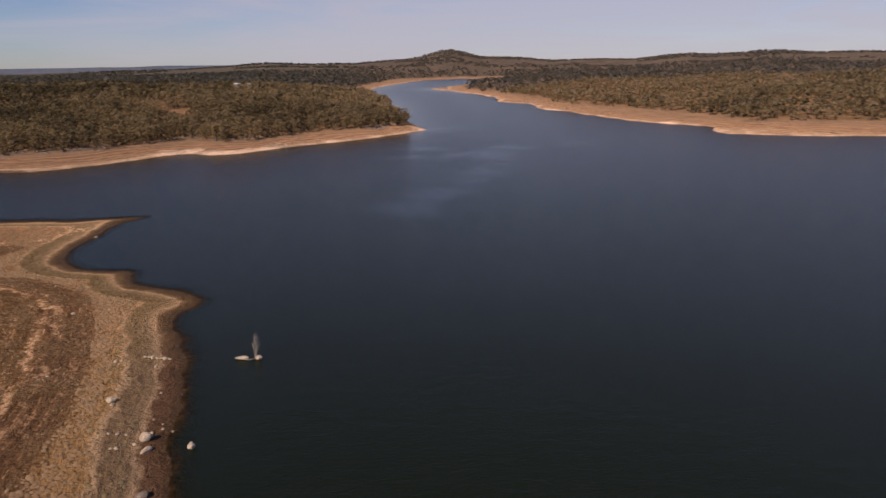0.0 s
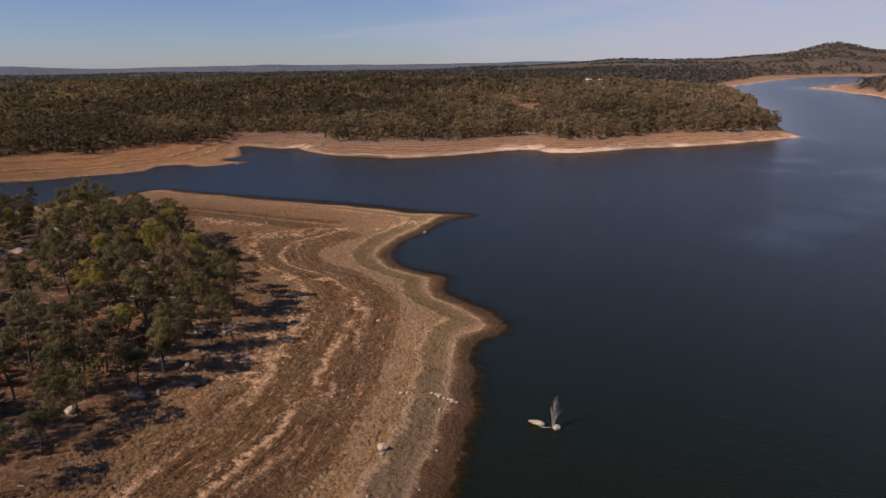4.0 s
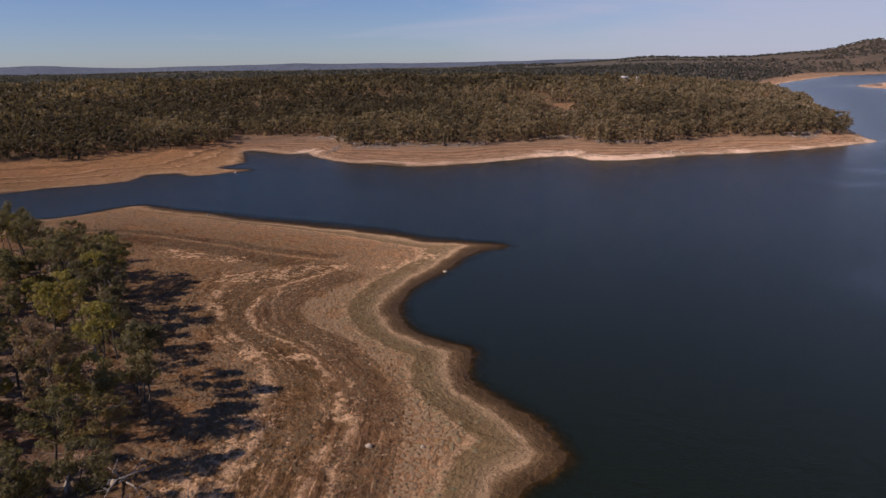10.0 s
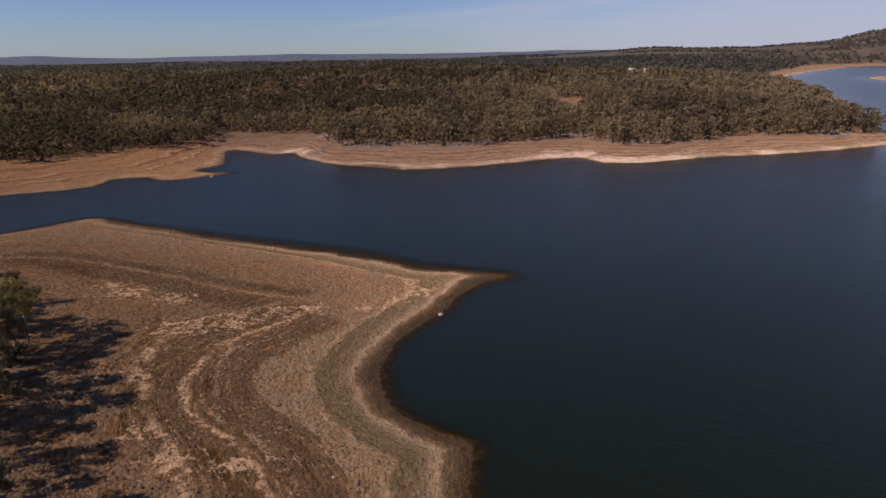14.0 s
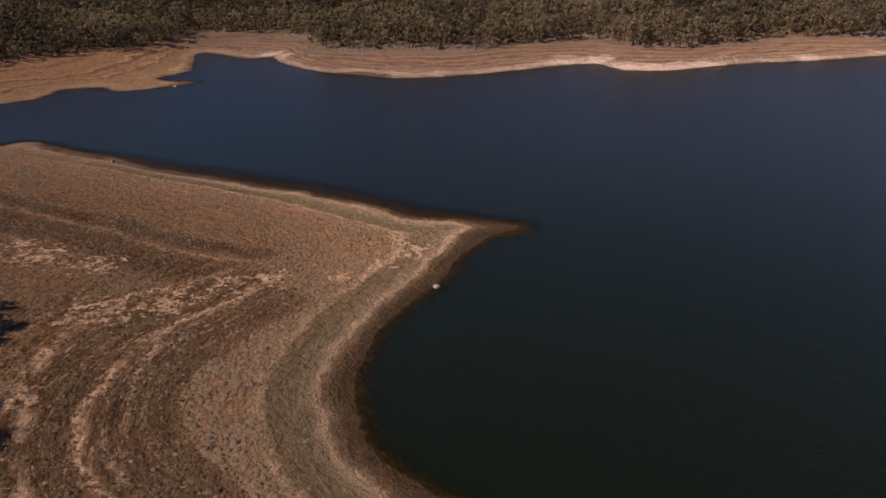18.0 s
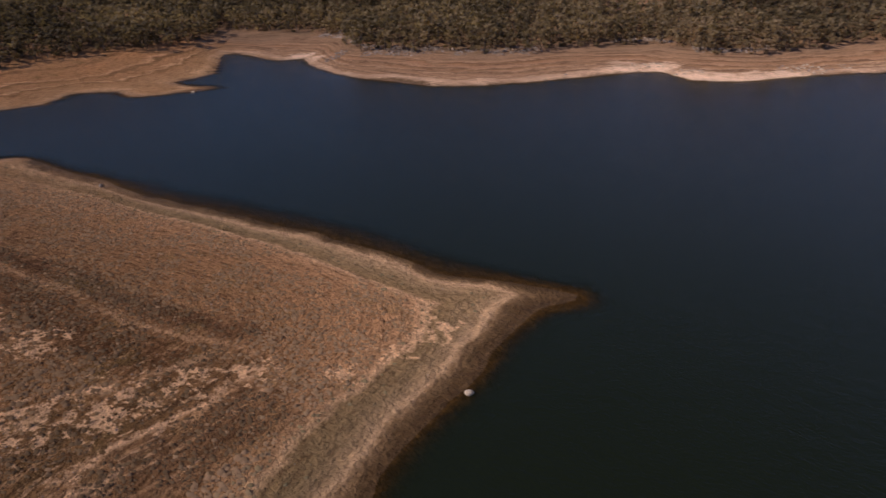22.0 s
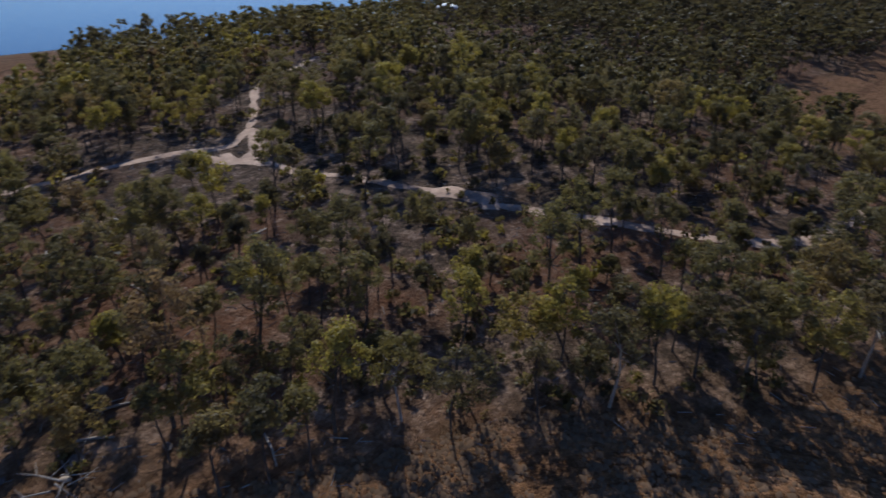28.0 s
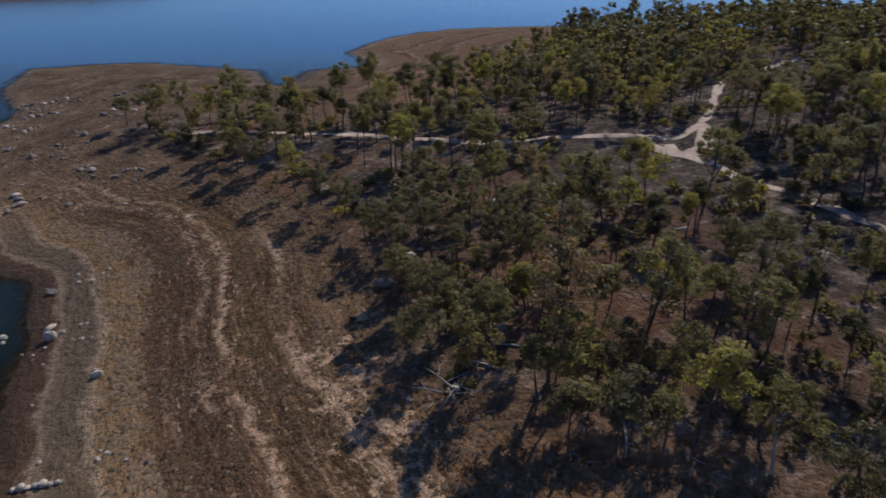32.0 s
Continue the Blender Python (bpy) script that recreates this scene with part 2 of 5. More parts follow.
def soft_noise(x, y, size, seed=0):
    """Smooth value noise between -1 and 1."""
    u, v = x / size + 37.3 * seed, y / size - 11.7 * seed
    iu, iv = np.floor(u), np.floor(v)
    fu, fv = u - iu, v - iv
    fu, fv = fu * fu * (3 - 2 * fu), fv * fv * (3 - 2 * fv)
    def lattice(a, b):
        s = np.sin(a * 127.1 + b * 311.7 + seed * 74.7) * 43758.5453
        return (s - np.floor(s)) * 2 - 1
    low = lattice(iu, iv) * (1 - fu) + lattice(iu + 1, iv) * fu
    high = lattice(iu, iv + 1) * (1 - fu) + lattice(iu + 1, iv + 1) * fu
    return low * (1 - fv) + high * fv


def gully_bed(x, y):
    """How far a place lies in the bed of one of the dry gullies, 0 to 1."""
    d = np.full(np.shape(x), 99.0)
    for line in GULLIES:
        d = np.minimum(d, line_distance(np.asarray(x, float), np.asarray(y, float), line, False))
    return np.exp(-(d / 2.6) ** 2)


def land(x, y):
    """Height of the ground, distance from the water and distance into the woods."""
    x, y = np.asarray(x, float), np.asarray(y, float)
    shore, woods = line_distance(x, y, LAKE, True), line_distance(x, y, WOODS, True)
    shore = shore - 1.4 * np.clip((y - 84) / 14, 0, 1) * np.clip((173 - y) / 8, 0, 1) * np.clip((x + 125) / 20, 0, 1)
    # a shallow ledge lies along the north side of the point
    ledge = np.clip((y - 164) / 9, 0, 1) * np.clip((206 - y) / 8, 0, 1) * np.clip((x + 182) / 24, 0, 1) * np.clip((-86 - x) / 16, 0, 1)
    shore = shore - 4.0 * ledge
    shore = shore + soft_noise(x, y, 9, 3) * np.clip(np.abs(shore) / 12, 0.25, 1) * 0.8
    shore = shore + soft_noise(x, y, 4.3, 53) * 0.6 * np.exp(-np.abs(shore) / 5)
    shore = shore + np.clip((np.hypot(x, y) - 330) / 300, 0, 1) * np.clip((y + 100) / 100, 0, 1) * (soft_noise(x, y, 31, 51) * 5.0 + soft_noise(x, y, 13, 52) * 2.5) * np.exp(-np.abs(shore) / 40)
    bank = FULL_LEVEL * shore / (np.abs(shore) + np.abs(woods) + 0.01)
    hill = FULL_LEVEL + 18.5 * (1 - np.exp(-np.maximum(woods, 0) / 170)) + soft_noise(x, y, 70, 1) * np.clip(woods / 60, 0, 1) * 2.2
    shelf = 0.6 + 0.6 * soft_noise(x, y, 6, 57) + 0.9 * np.clip((y - 174) / 4, 0, 1) * np.clip((205 - y) / 8, 0, 1) * np.clip((x + 205) / 15, 0, 1) + 2.6 * ledge
    under = np.where(shore > -shelf, shore * 0.05, -0.05 * shelf + (shore + shelf) * 0.30)
    z = np.where(woods > 0, hill, np.where(shore > 0, bank, np.maximum(under, -7)))
    z = z + np.where(shore > 1, soft_noise(x, y, 3.1, 5) * 0.06 + soft_noise(x, y, 8, 6) * 0.10 * np.clip(shore / 10, 0, 1), 0)
    z = z - 0.8 * gully_bed(x, y)
    z = z + 5.0 * np.exp(-((x + 205) ** 2 + (y - 712) ** 2) / 60.0 ** 2)
    r = np.hypot(x, y)
    far = np.clip((r - 1500) / 2300, 0, 1)
    az = np.degrees(np.arctan2(x, y))
    crest = 36 + 10 * soft_noise(az, r * 0, 9, 2) + 8 * soft_noise(az, r * 0, 3.3, 4)
    crest = crest + 44 * np.exp(-((az - 0.8) / 2.0) ** 2) + 20 * np.exp(-((az - 2) / 9.0) ** 2) + 30 * np.exp(-((az - 27) / 11.0) ** 2)
    crest = crest * (0.25 + 0.75 * np.clip((az + 30) / 14, 0, 1))
    z = z + np.clip((woods - 20) / 260, 0, 1) * far ** 1.4 * np.maximum(crest, 4) + np.clip((r - 600) / 600, 0, 1) * (soft_noise(x, y, 330, 8) * 2.5 - 6 * np.clip((r - 800) / 700, 0, 1)) * np.clip(woods / 150, 0, 1)
    return z, shore, woods


# ================= materials =================
def material(name):
    m = bpy.data.materials.new(name)
    m.use_nodes = True
    nodes = m.node_tree.nodes
    return m, nodes, m.node_tree.links, nodes["Principled BSDF"]


def noise_node(nodes, links, scale, detail=4.0, rough=0.55, vector=None, stretch=None):
    n = nodes.new("ShaderNodeTexNoise")
    n.inputs["Scale"].default_value, n.inputs["Detail"].default_value, n.inputs["Roughness"].default_value = scale, detail, rough
    if vector is not None:
        if stretch:
            mp = nodes.new("ShaderNodeMapping")
            mp.inputs["Scale"].default_value = stretch
            links.new(vector, mp.inputs["Vector"])
            vector = mp.outputs["Vector"]
        links.new(vector, n.inputs["Vector"])
    return n.outputs["Fac"]


def ramp_node(nodes, links, value, stops):
    r = nodes.new("ShaderNodeValToRGB")
    e = r.color_ramp.elements
    while len(e) < len(stops):
        e.new(0.5)
    for el, (at, c) in zip(e, stops):
        el.position, el.color = at, (*c, 1)
    links.new(value, r.inputs["Fac"])
    return r.outputs["Color"]


def mix_node(nodes, links, a, b, fac, blend="MIX"):
    m = nodes.new("ShaderNodeMix")
    m.data_type, m.blend_type = "RGBA", blend
    for key, v in (("A", a), ("B", b)):
        if isinstance(v, tuple):
            m.inputs[key].default_value = (*v, 1)
        else:
            links.new(v, m.inputs[key])
    if isinstance(fac, float):
        m.inputs["Factor"].default_value = fac
    else:
        links.new(fac, m.inputs["Factor"])
    return m.outputs["Result"]


def math_node(nodes, links, op, a, b=0.0, clamp=False):
    m = nodes.new("ShaderNodeMath")
    m.operation, m.use_clamp = op, clamp
    for i, v in enumerate((a, b)):
        if isinstance(v, (int, float)):
            m.inputs[i].default_value = v
        else:
            links.new(v, m.inputs[i])
    return m.outputs["Value"]


def range_node(nodes, links, v, a, b, c=0.0, d=1.0):
    m = nodes.new("ShaderNodeMapRange")
    for key, val in (("From Min", a), ("From Max", b), ("To Min", c), ("To Max", d)):
        m.inputs[key].default_value = val
    links.new(v, m.inputs["Value"])
    return m.outputs["Result"]


def attribute_node(nodes, name):
    a = nodes.new("ShaderNodeAttribute")
    a.attribute_name = name
    return a.outputs["Fac"]


def bump_node(nodes, links, height, strength, distance, bsdf):
    b = nodes.new("ShaderNodeBump")
    b.inputs["Strength"].default_value, b.inputs["Distance"].default_value = strength, distance
    links.new(height, b.inputs["Height"])
    links.new(b.outputs["Normal"], bsdf.inputs["Normal"])
    return b


def ground_material():
    m, n, l, bsdf = material("dry_lake_ground")
    pos = n.new("ShaderNodeNewGeometry").outputs["Position"]
    bank, woods, remote = [attribute_node(n, k) for k in ("bank", "woods", "remote")]
    n_fine, n_mid, n_big = noise_node(n, l, 1.3, 6, 0.7, pos), noise_node(n, l, 0.3, 5, 0.6, pos), noise_node(n, l, 0.05, 4, 0.55, pos)
    # old water lines: noise drawn out along the shore
    apart = n.new("ShaderNodeSeparateXYZ")
    l.new(pos, apart.inputs[0])
    def drawn_out(slow, fast, detail, rough):
        c = n.new("ShaderNodeCombineXYZ")
        l.new(math_node(n, l, "MULTIPLY", apart.outputs[0], slow), c.inputs[0])
        l.new(math_node(n, l, "MULTIPLY", apart.outputs[1], slow), c.inputs[1])
        l.new(math_node(n, l, "MULTIPLY", bank, fast), c.inputs[2])
        return noise_node(n, l, 1.0, detail, rough, c.outputs[0])
    streak, streak_fine = drawn_out(0.05, 44.0, 6, 0.65), drawn_out(0.42, 120.0, 5, 0.7)
    def centred(v, k):
        return math_node(n, l, "MULTIPLY", math_node(n, l, "SUBTRACT", v, 0.5), k)
    sway = math_node(n, l, "MULTIPLY", centred(n_mid, 0.075), range_node(n, l, bank, 0.06, 0.25, 0.45, 1.0))
    wander = math_node(n, l, "MULTIPLY", centred(noise_node(n, l, 0.035, 3, 0.5, pos), 0.2), range_node(n, l, bank, 0.14, 0.40, 0.0, 1.0))
    level = math_node(n, l, "ADD", math_node(n, l, "ADD", math_node(n, l, "ADD", bank, sway), wander), centred(n_fine, 0.014))
    def by_metre(stops):
        return [(at / 60.0, c) for at, c in stops]
    strand = ramp_node(n, l, level, by_metre([
        (0.0, (0.06, 0.04, 0.02)), (0.8, (0.075, 0.051, 0.027)), (1.6, (0.10, 0.072, 0.041)), (2.5, (0.18, 0.132, 0.085)), (3.1, (0.40, 0.31, 0.22)),
        (3.9, (0.27, 0.212, 0.145)), (5.0, (0.205, 0.163, 0.107)), (6.4, (0.19, 0.15, 0.093)), (7.3, (0.20, 0.153, 0.094)), (8.0, (0.42, 0.315, 0.22)),
        (9.0, (0.33, 0.225, 0.145)), (12, (0.31, 0.20, 0.122)), (17, (0.265, 0.168, 0.099)), (24, (0.24, 0.15, 0.086)), (30, (0.215, 0.132, 0.073)),
        (36, (0.205, 0.127, 0.071)), (42, (0.225, 0.144, 0.084)), (47, (0.20, 0.13, 0.078)), (60, (0.21, 0.138, 0.084))]))
    # the small cove: dark mud, grey silt, tan grass, brown silt
    cove = ramp_node(n, l, level, by_metre([
        (0.0, (0.05, 0.033, 0.02)), (1.2, (0.088, 0.057, 0.038)), (2.8, (0.105, 0.071, 0.05)), (3.4, (0.30, 0.24, 0.18)), (4.1, (0.165, 0.135, 0.10)), (6.8, (0.165, 0.132, 0.096)), (7.7, (0.38, 0.305, 0.225)),
        (8.5, (0.27, 0.19, 0.105)), (11.5, (0.28, 0.195, 0.108)), (13.2, (0.18, 0.125, 0.075)), (15, (0.115, 0.081, 0.057)), (18, (0.12, 0.083, 0.058)), (20, (0.21, 0.14, 0.08)), (60, (0.20, 0.135, 0.08))]))
    strand = mix_node(n, l, strand, cove, attribute_node(n, "cove"))
    # bare and dark ground between the wave-cut scarps
    ragged = math_node(n, l, "ADD", math_node(n, l, "ADD", centred(n_mid, 3.4), centred(n_fine, 2.4)), centred(noise_node(n, l, 0.11, 3, 0.5, pos), 3.0))
    breaks = noise_node(n, l, 0.16, 4, 0.6, pos)
    def off_line(name, shift=0.0, sway_by=1.0):
        return math_node(n, l, "ADD", attribute_node(n, name), math_node(n, l, "ADD", math_node(n, l, "MULTIPLY", ragged, sway_by), shift))
    def strip(name, centre, half, soft, sway_by=1.0):
        return range_node(n, l, math_node(n, l, "ABSOLUTE", off_line(name, -centre, sway_by)), half + soft, max(half - soft, 0.0))
    def times(*values):
        out = values[0]
        for v in values[1:]:
            out = math_node(n, l, "MULTIPLY", out, v)
        return out
    low_on, high_on, north_on = [attribute_node(n, k) for k in ("low_reach", "high_reach", "north_reach")]
    patchy = range_node(n, l, math_node(n, l, "ADD", noise_node(n, l, 0.4, 5, 0.65, pos), centred(n_fine, 0.5)), 0.40, 0.56)
    dusk = times(strip("scarp_low", 4.0, 3.6, 1.4), low_on, range_node(n, l, patchy, 0.0, 1.0, 0.45, 0.85))
    strand = mix_node(n, l, strand, (0.128, 0.081, 0.052), dusk)
    olive = times(strip("scarp_low", -3.4, 2.8, 1.2), low_on, range_node(n, l, patchy, 0.0, 1.0, 0.35, 0.85))
    strand = mix_node(n, l, strand, (0.125, 0.084, 0.043), olive)
    rust = times(strip("scarp_north", -4.2, 2.7, 1.6), north_on, range_node(n, l, patchy, 0.0, 1.0, 0.55, 0.9))
    strand = mix_node(n, l, strand, (0.082, 0.044, 0.023), rust)
    umber = times(strip("scarp_north", 2.6, 1.5, 1.1), north_on, range_node(n, l, patchy, 0.0, 1.0, 0.5, 0.9))
    strand = mix_node(n, l, strand, (0.075, 0.043, 0.026), umber)
    # fine streaks along the scarps
    def along(name, slow, fast):
        c = n.new("ShaderNodeCombineXYZ")
        l.new(math_node(n, l, "MULTIPLY", apart.outputs[0], slow), c.inputs[0])
        l.new(math_node(n, l, "MULTIPLY", apart.outputs[1], slow), c.inputs[1])
        l.new(math_node(n, l, "MULTIPLY", attribute_node(n, name), fast), c.inputs[2])
        return noise_node(n, l, 1.0, 6, 0.68, c.outputs[0])
    rows = along("scarp_low", 0.055, 0.85)
    near_rows = times(low_on, strip("scarp_low", -4.5, 11.0, 3.0, 0.0))
    strand = mix_node(n, l, strand, (0.06, 0.036, 0.02), times(near_rows, range_node(n, l, math_node(n, l, "ADD", rows, centred(n_fine, 0.25)), 0.47, 0.37), 0.8))
    strand = mix_node(n, l, strand, (0.38, 0.26, 0.17), times(near_rows, range_node(n, l, math_node(n, l, "ADD", rows, centred(n_fine, 0.40)), 0.56, 0.63), 0.85))
    gaps = times(range_node(n, l, breaks, 0.37, 0.48), range_node(n, l, n_fine, 0.42, 0.50, 0.15, 1.0))
    shards = along("scarp_low", 0.32, 2.3)
    shards = range_node(n, l, math_node(n, l, "ADD", shards, centred(n_fine, 0.30)), 0.585, 0.63)
    near_edge = math_node(n, l, "MAXIMUM", times(strip("scarp_low", 0.6, 2.2, 1.6), low_on), times(strip("scarp_high", 0.0, 2.2, 1.8), high_on))
    near_edge = math_node(n, l, "MAXIMUM", near_edge, times(strip("scarp_low", 0.5, 8.5, 3.0), low_on, range_node(n, l, noise_node(n, l, 0.12, 3, 0.5, pos), 0.5, 0.62)))
    edge = math_node(n, l, "MAXIMUM", times(strip("scarp_low", 0.0, 0.4, 0.35, 0.9), low_on, gaps), times(strip("scarp_low", 2.2, 0.35, 0.3), low_on, range_node(n, l, breaks, 0.56, 0.46), 0.7))
    edge = math_node(n, l, "MAXIMUM", edge, times(strip("scarp_high", 0.0, 0.55, 0.4), high_on, range_node(n, l, breaks, 0.42, 0.54), 0.85))
    edge = math_node(n, l, "MAXIMUM", edge, times(strip("scarp_north", 0.0, 0.35, 0.4, 0.7), north_on, gaps, 0.34))
    edge = math_node(n, l, "MAXIMUM", edge, times(shards, near_edge, 0.8))
    bare = range_node(n, l, math_node(n, l, "ADD", math_node(n, l, "MULTIPLY", attribute_node(n, "scald"), 0.22), math_node(n, l, "ADD", centred(noise_node(n, l, 0.75, 5, 0.7, pos), 1.0), centred(n_fine, 0.45))), 0.165, 0.225)
    edge = math_node(n, l, "MAXIMUM", edge, times(bare, range_node(n, l, attribute_node(n, "scald"), 0.05, 0.5), 0.9))
    # western bank: its narrow dark stops paint the shade under small scarps
    west = ramp_node(n, l, math_node(n, l, "ADD", math_node(n, l, "ADD", bank, centred(n_mid, 0.06)), centred(noise_node(n, l, 0.035, 5, 0.65, pos), 0.36)), by_metre([
        (0.0, (0.07, 0.05, 0.03)), (1.6, (0.24, 0.175, 0.115)), (3.2, (0.30, 0.22, 0.145)), (6, (0.215, 0.148, 0.09)), (11.5, (0.21, 0.137, 0.08)), (12.6, (0.12, 0.075, 0.043)), (13.4, (0.13, 0.082, 0.047)), (14.2, (0.36, 0.26, 0.175)), (15.4, (0.215, 0.137, 0.08)),
        (19.0, (0.225, 0.142, 0.082)), (20.0, (0.115, 0.073, 0.042)), (22, (0.13, 0.08, 0.046)), (23, (0.33, 0.225, 0.148)), (25, (0.215, 0.13, 0.072)), (33, (0.23, 0.14, 0.078)), (35, (0.11, 0.066, 0.038)), (38, (0.235, 0.145, 0.082)), (60, (0.225, 0.14, 0.08))]))
    west = mix_node(n, l, west, (0.185, 0.12, 0.068), range_node(n, l, noise_node(n, l, 0.09, 5, 0.65, pos), 0.42, 0.56, 0.0, 0.55))
    west = mix_node(n, l, west, (0.075, 0.047, 0.027), range_node(n, l, math_node(n, l, "ADD", noise_node(n, l, 0.13, 5, 0.7, pos), centred(n_fine, 0.3)), 0.38, 0.28, 0.0, 0.7))
    west = mix_node(n, l, west, (1.36, 1.35, 1.34), 1.0, "MULTIPLY")
    strand = mix_node(n, l, strand, west, attribute_node(n, "plain"))
    strand = mix_node(n, l, strand, (1.32, 1.31, 1.32), attribute_node(n, "meadow"), "MULTIPLY")
    # browner soil in the bay, paler sand out on the point
    soil = ramp_node(n, l, attribute_node(n, "sandy"), [(0.0, (0.83, 0.84, 0.82)), (0.45, (0.98, 0.98, 0.98)), (1.0, (1.2, 1.19, 1.19))])
    strand = mix_node(n, l, strand, soil, range_node(n, l, bank, 0.03, 0.06), "MULTIPLY")
    pale = range_node(n, l, math_node(n, l, "ADD", math_node(n, l, "ADD", streak, range_node(n, l, bank, 0.40, 0.60, 0.0, 0.06)), centred(n_fine, 1.0)), 0.60, 0.67)
    pale = math_node(n, l, "MULTIPLY", pale, range_node(n, l, bank, 0.14, 0.40, 0.04, 0.32))
    strand = mix_node(n, l, strand, (0.36, 0.235, 0.145), pale)
    dark = math_node(n, l, "MULTIPLY", range_node(n, l, math_node(n, l, "ADD", streak_fine, centred(n_fine, 0.8)), 0.47, 0.34), range_node(n, l, bank, 0.07, 0.2, 0.15, 0.6))
    strand = mix_node(n, l, strand, (0.095, 0.053, 0.024), dark)
    green = math_node(n, l, "MULTIPLY", range_node(n, l, noise_node(n, l, 0.19, 5, 0.7, pos), 0.55, 0.68), range_node(n, l, bank, 0.05, 0.12, 0.0, 0.45))
    strand = mix_node(n, l, strand, (0.13, 0.105, 0.048), green)
    strand = mix_node(n, l, strand, (0.60, 0.45, 0.32), math_node(n, l, "MULTIPLY", edge, 0.88))
    layers = math_node(n, l, "ADD", math_node(n, l, "ADD", bank, centred(noise_node(n, l, 0.03, 4, 0.6, pos), 0.30)), math_node(n, l, "ADD", centred(n_mid, 0.07), centred(streak_fine, 0.09)))
    # stony bank: thin dark lines between the bands are scarp shade put into colour
    stony = ramp_node(n, l, layers, by_metre([
        (0.0, (0.10, 0.072, 0.046)), (1.0, (0.24, 0.18, 0.13)), (2.6, (0.40, 0.315, 0.245)), (5.2, (0.36, 0.27, 0.20)), (5.9, (0.13, 0.087, 0.058)), (6.8, (0.27, 0.19, 0.13)), (9.6, (0.22, 0.145, 0.095)), (10.4, (0.12, 0.077, 0.05)), (11.4, (0.33, 0.24, 0.17)),
        (13.0, (0.23, 0.145, 0.09)), (14.6, (0.13, 0.083, 0.052)), (15.6, (0.29, 0.20, 0.14)), (19.4, (0.22, 0.135, 0.083)), (20.8, (0.12, 0.077, 0.048)), (22, (0.30, 0.215, 0.15)), (24.5, (0.165, 0.112, 0.076)),
        (28, (0.20, 0.145, 0.105)), (36, (0.16, 0.118, 0.084)), (60, (0.16, 0.118, 0.084))]))
    shingle = range_node(n, l, math_node(n, l, "ADD", noise_node(n, l, 0.045, 5, 0.65, pos), centred(n_fine, 0.9)), 0.52, 0.60)
    shingle = math_node(n, l, "MULTIPLY", shingle, range_node(n, l, bank, 0.22, 0.06, 0.0, 0.6))
    stony = mix_node(n, l, stony, (0.56, 0.44, 0.34), shingle)
    scree = range_node(n, l, math_node(n, l, "ADD", attribute_node(n, "scree"), math_node(n, l, "ADD", centred(n_mid, 1.0), centred(n_fine, 1.0))), 0.35, 0.62, 0.0, 0.85)
    stony = mix_node(n, l, stony, (0.56, 0.46, 0.38), scree)
    stony = mix_node(n, l, stony, (0.225, 0.155, 0.105), range_node(n, l, math_node(n, l, "ADD", noise_node(n, l, 0.085, 6, 0.7, pos), centred(n_fine, 0.3)), 0.44, 0.58, 0.0, 0.6))
    strata = math_node(n, l, "ADD", streak, math_node(n, l, "ADD", centred(n_mid, 0.25), centred(n_fine, 0.2)))
    stony = mix_node(n, l, stony, (0.095, 0.064, 0.045), times(range_node(n, l, strata, 0.47, 0.40, 0.0, 0.75), range_node(n, l, bank, 0.05, 0.12)))
    stony = mix_node(n, l, stony, (1.15, 1.19, 1.29), 1.0, "MULTIPLY")
    strand = mix_node(n, l, strand, stony, attribute_node(n, "north"))
    litter = ramp_node(n, l, math_node(n, l, "ADD", n_mid, centred(n_fine, 0.85)), [(0.30, (0.055, 0.041, 0.031)), (0.45, (0.125, 0.092, 0.064)), (0.58, (0.215, 0.155, 0.112)), (0.72, (0.45, 0.345, 0.26))])
    rusty = math_node(n, l, "MULTIPLY", range_node(n, l, n_big, 0.46, 0.62, 0.0, 0.75), range_node(n, l, n_fine, 0.66, 0.5, 0.25, 1.0))
    litter = mix_node(n, l, mix_node(n, l, litter, (0.20, 0.10, 0.054), rusty), (0.95, 1.03, 1.13), 1.0, "MULTIPLY")
    understory = ramp_node(n, l, noise_node(n, l, 0.05, 7, 0.7, pos), [(0.34, (0.075, 0.06, 0.04)), (0.5, (0.13, 0.096, 0.064)), (0.62, (0.21, 0.14, 0.092)), (0.75, (0.32, 0.205, 0.132))])
    # far hills greyed: the haze of distance is put into their colour
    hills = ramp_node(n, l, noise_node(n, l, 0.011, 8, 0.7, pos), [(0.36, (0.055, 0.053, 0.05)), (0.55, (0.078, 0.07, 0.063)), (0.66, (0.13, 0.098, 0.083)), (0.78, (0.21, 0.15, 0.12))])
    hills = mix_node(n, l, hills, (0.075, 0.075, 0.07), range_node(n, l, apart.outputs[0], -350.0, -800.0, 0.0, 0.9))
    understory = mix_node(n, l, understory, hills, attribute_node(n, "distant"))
    floor = mix_node(n, l, litter, understory, remote)
    rocky = range_node(n, l, attribute_node(n, "rocky"), 0.0, 1.0, 0.0, 0.75)
    strand = mix_node(n, l, strand, ramp_node(n, l, math_node(n, l, "ADD", noise_node(n, l, 0.13, 6, 0.7, pos), centred(streak_fine, 0.5)), [(0.36, (0.075, 0.058, 0.042)), (0.5, (0.15, 0.115, 0.083)), (0.6, (0.205, 0.15, 0.105)), (0.7, (0.33, 0.26, 0.195))]), rocky)
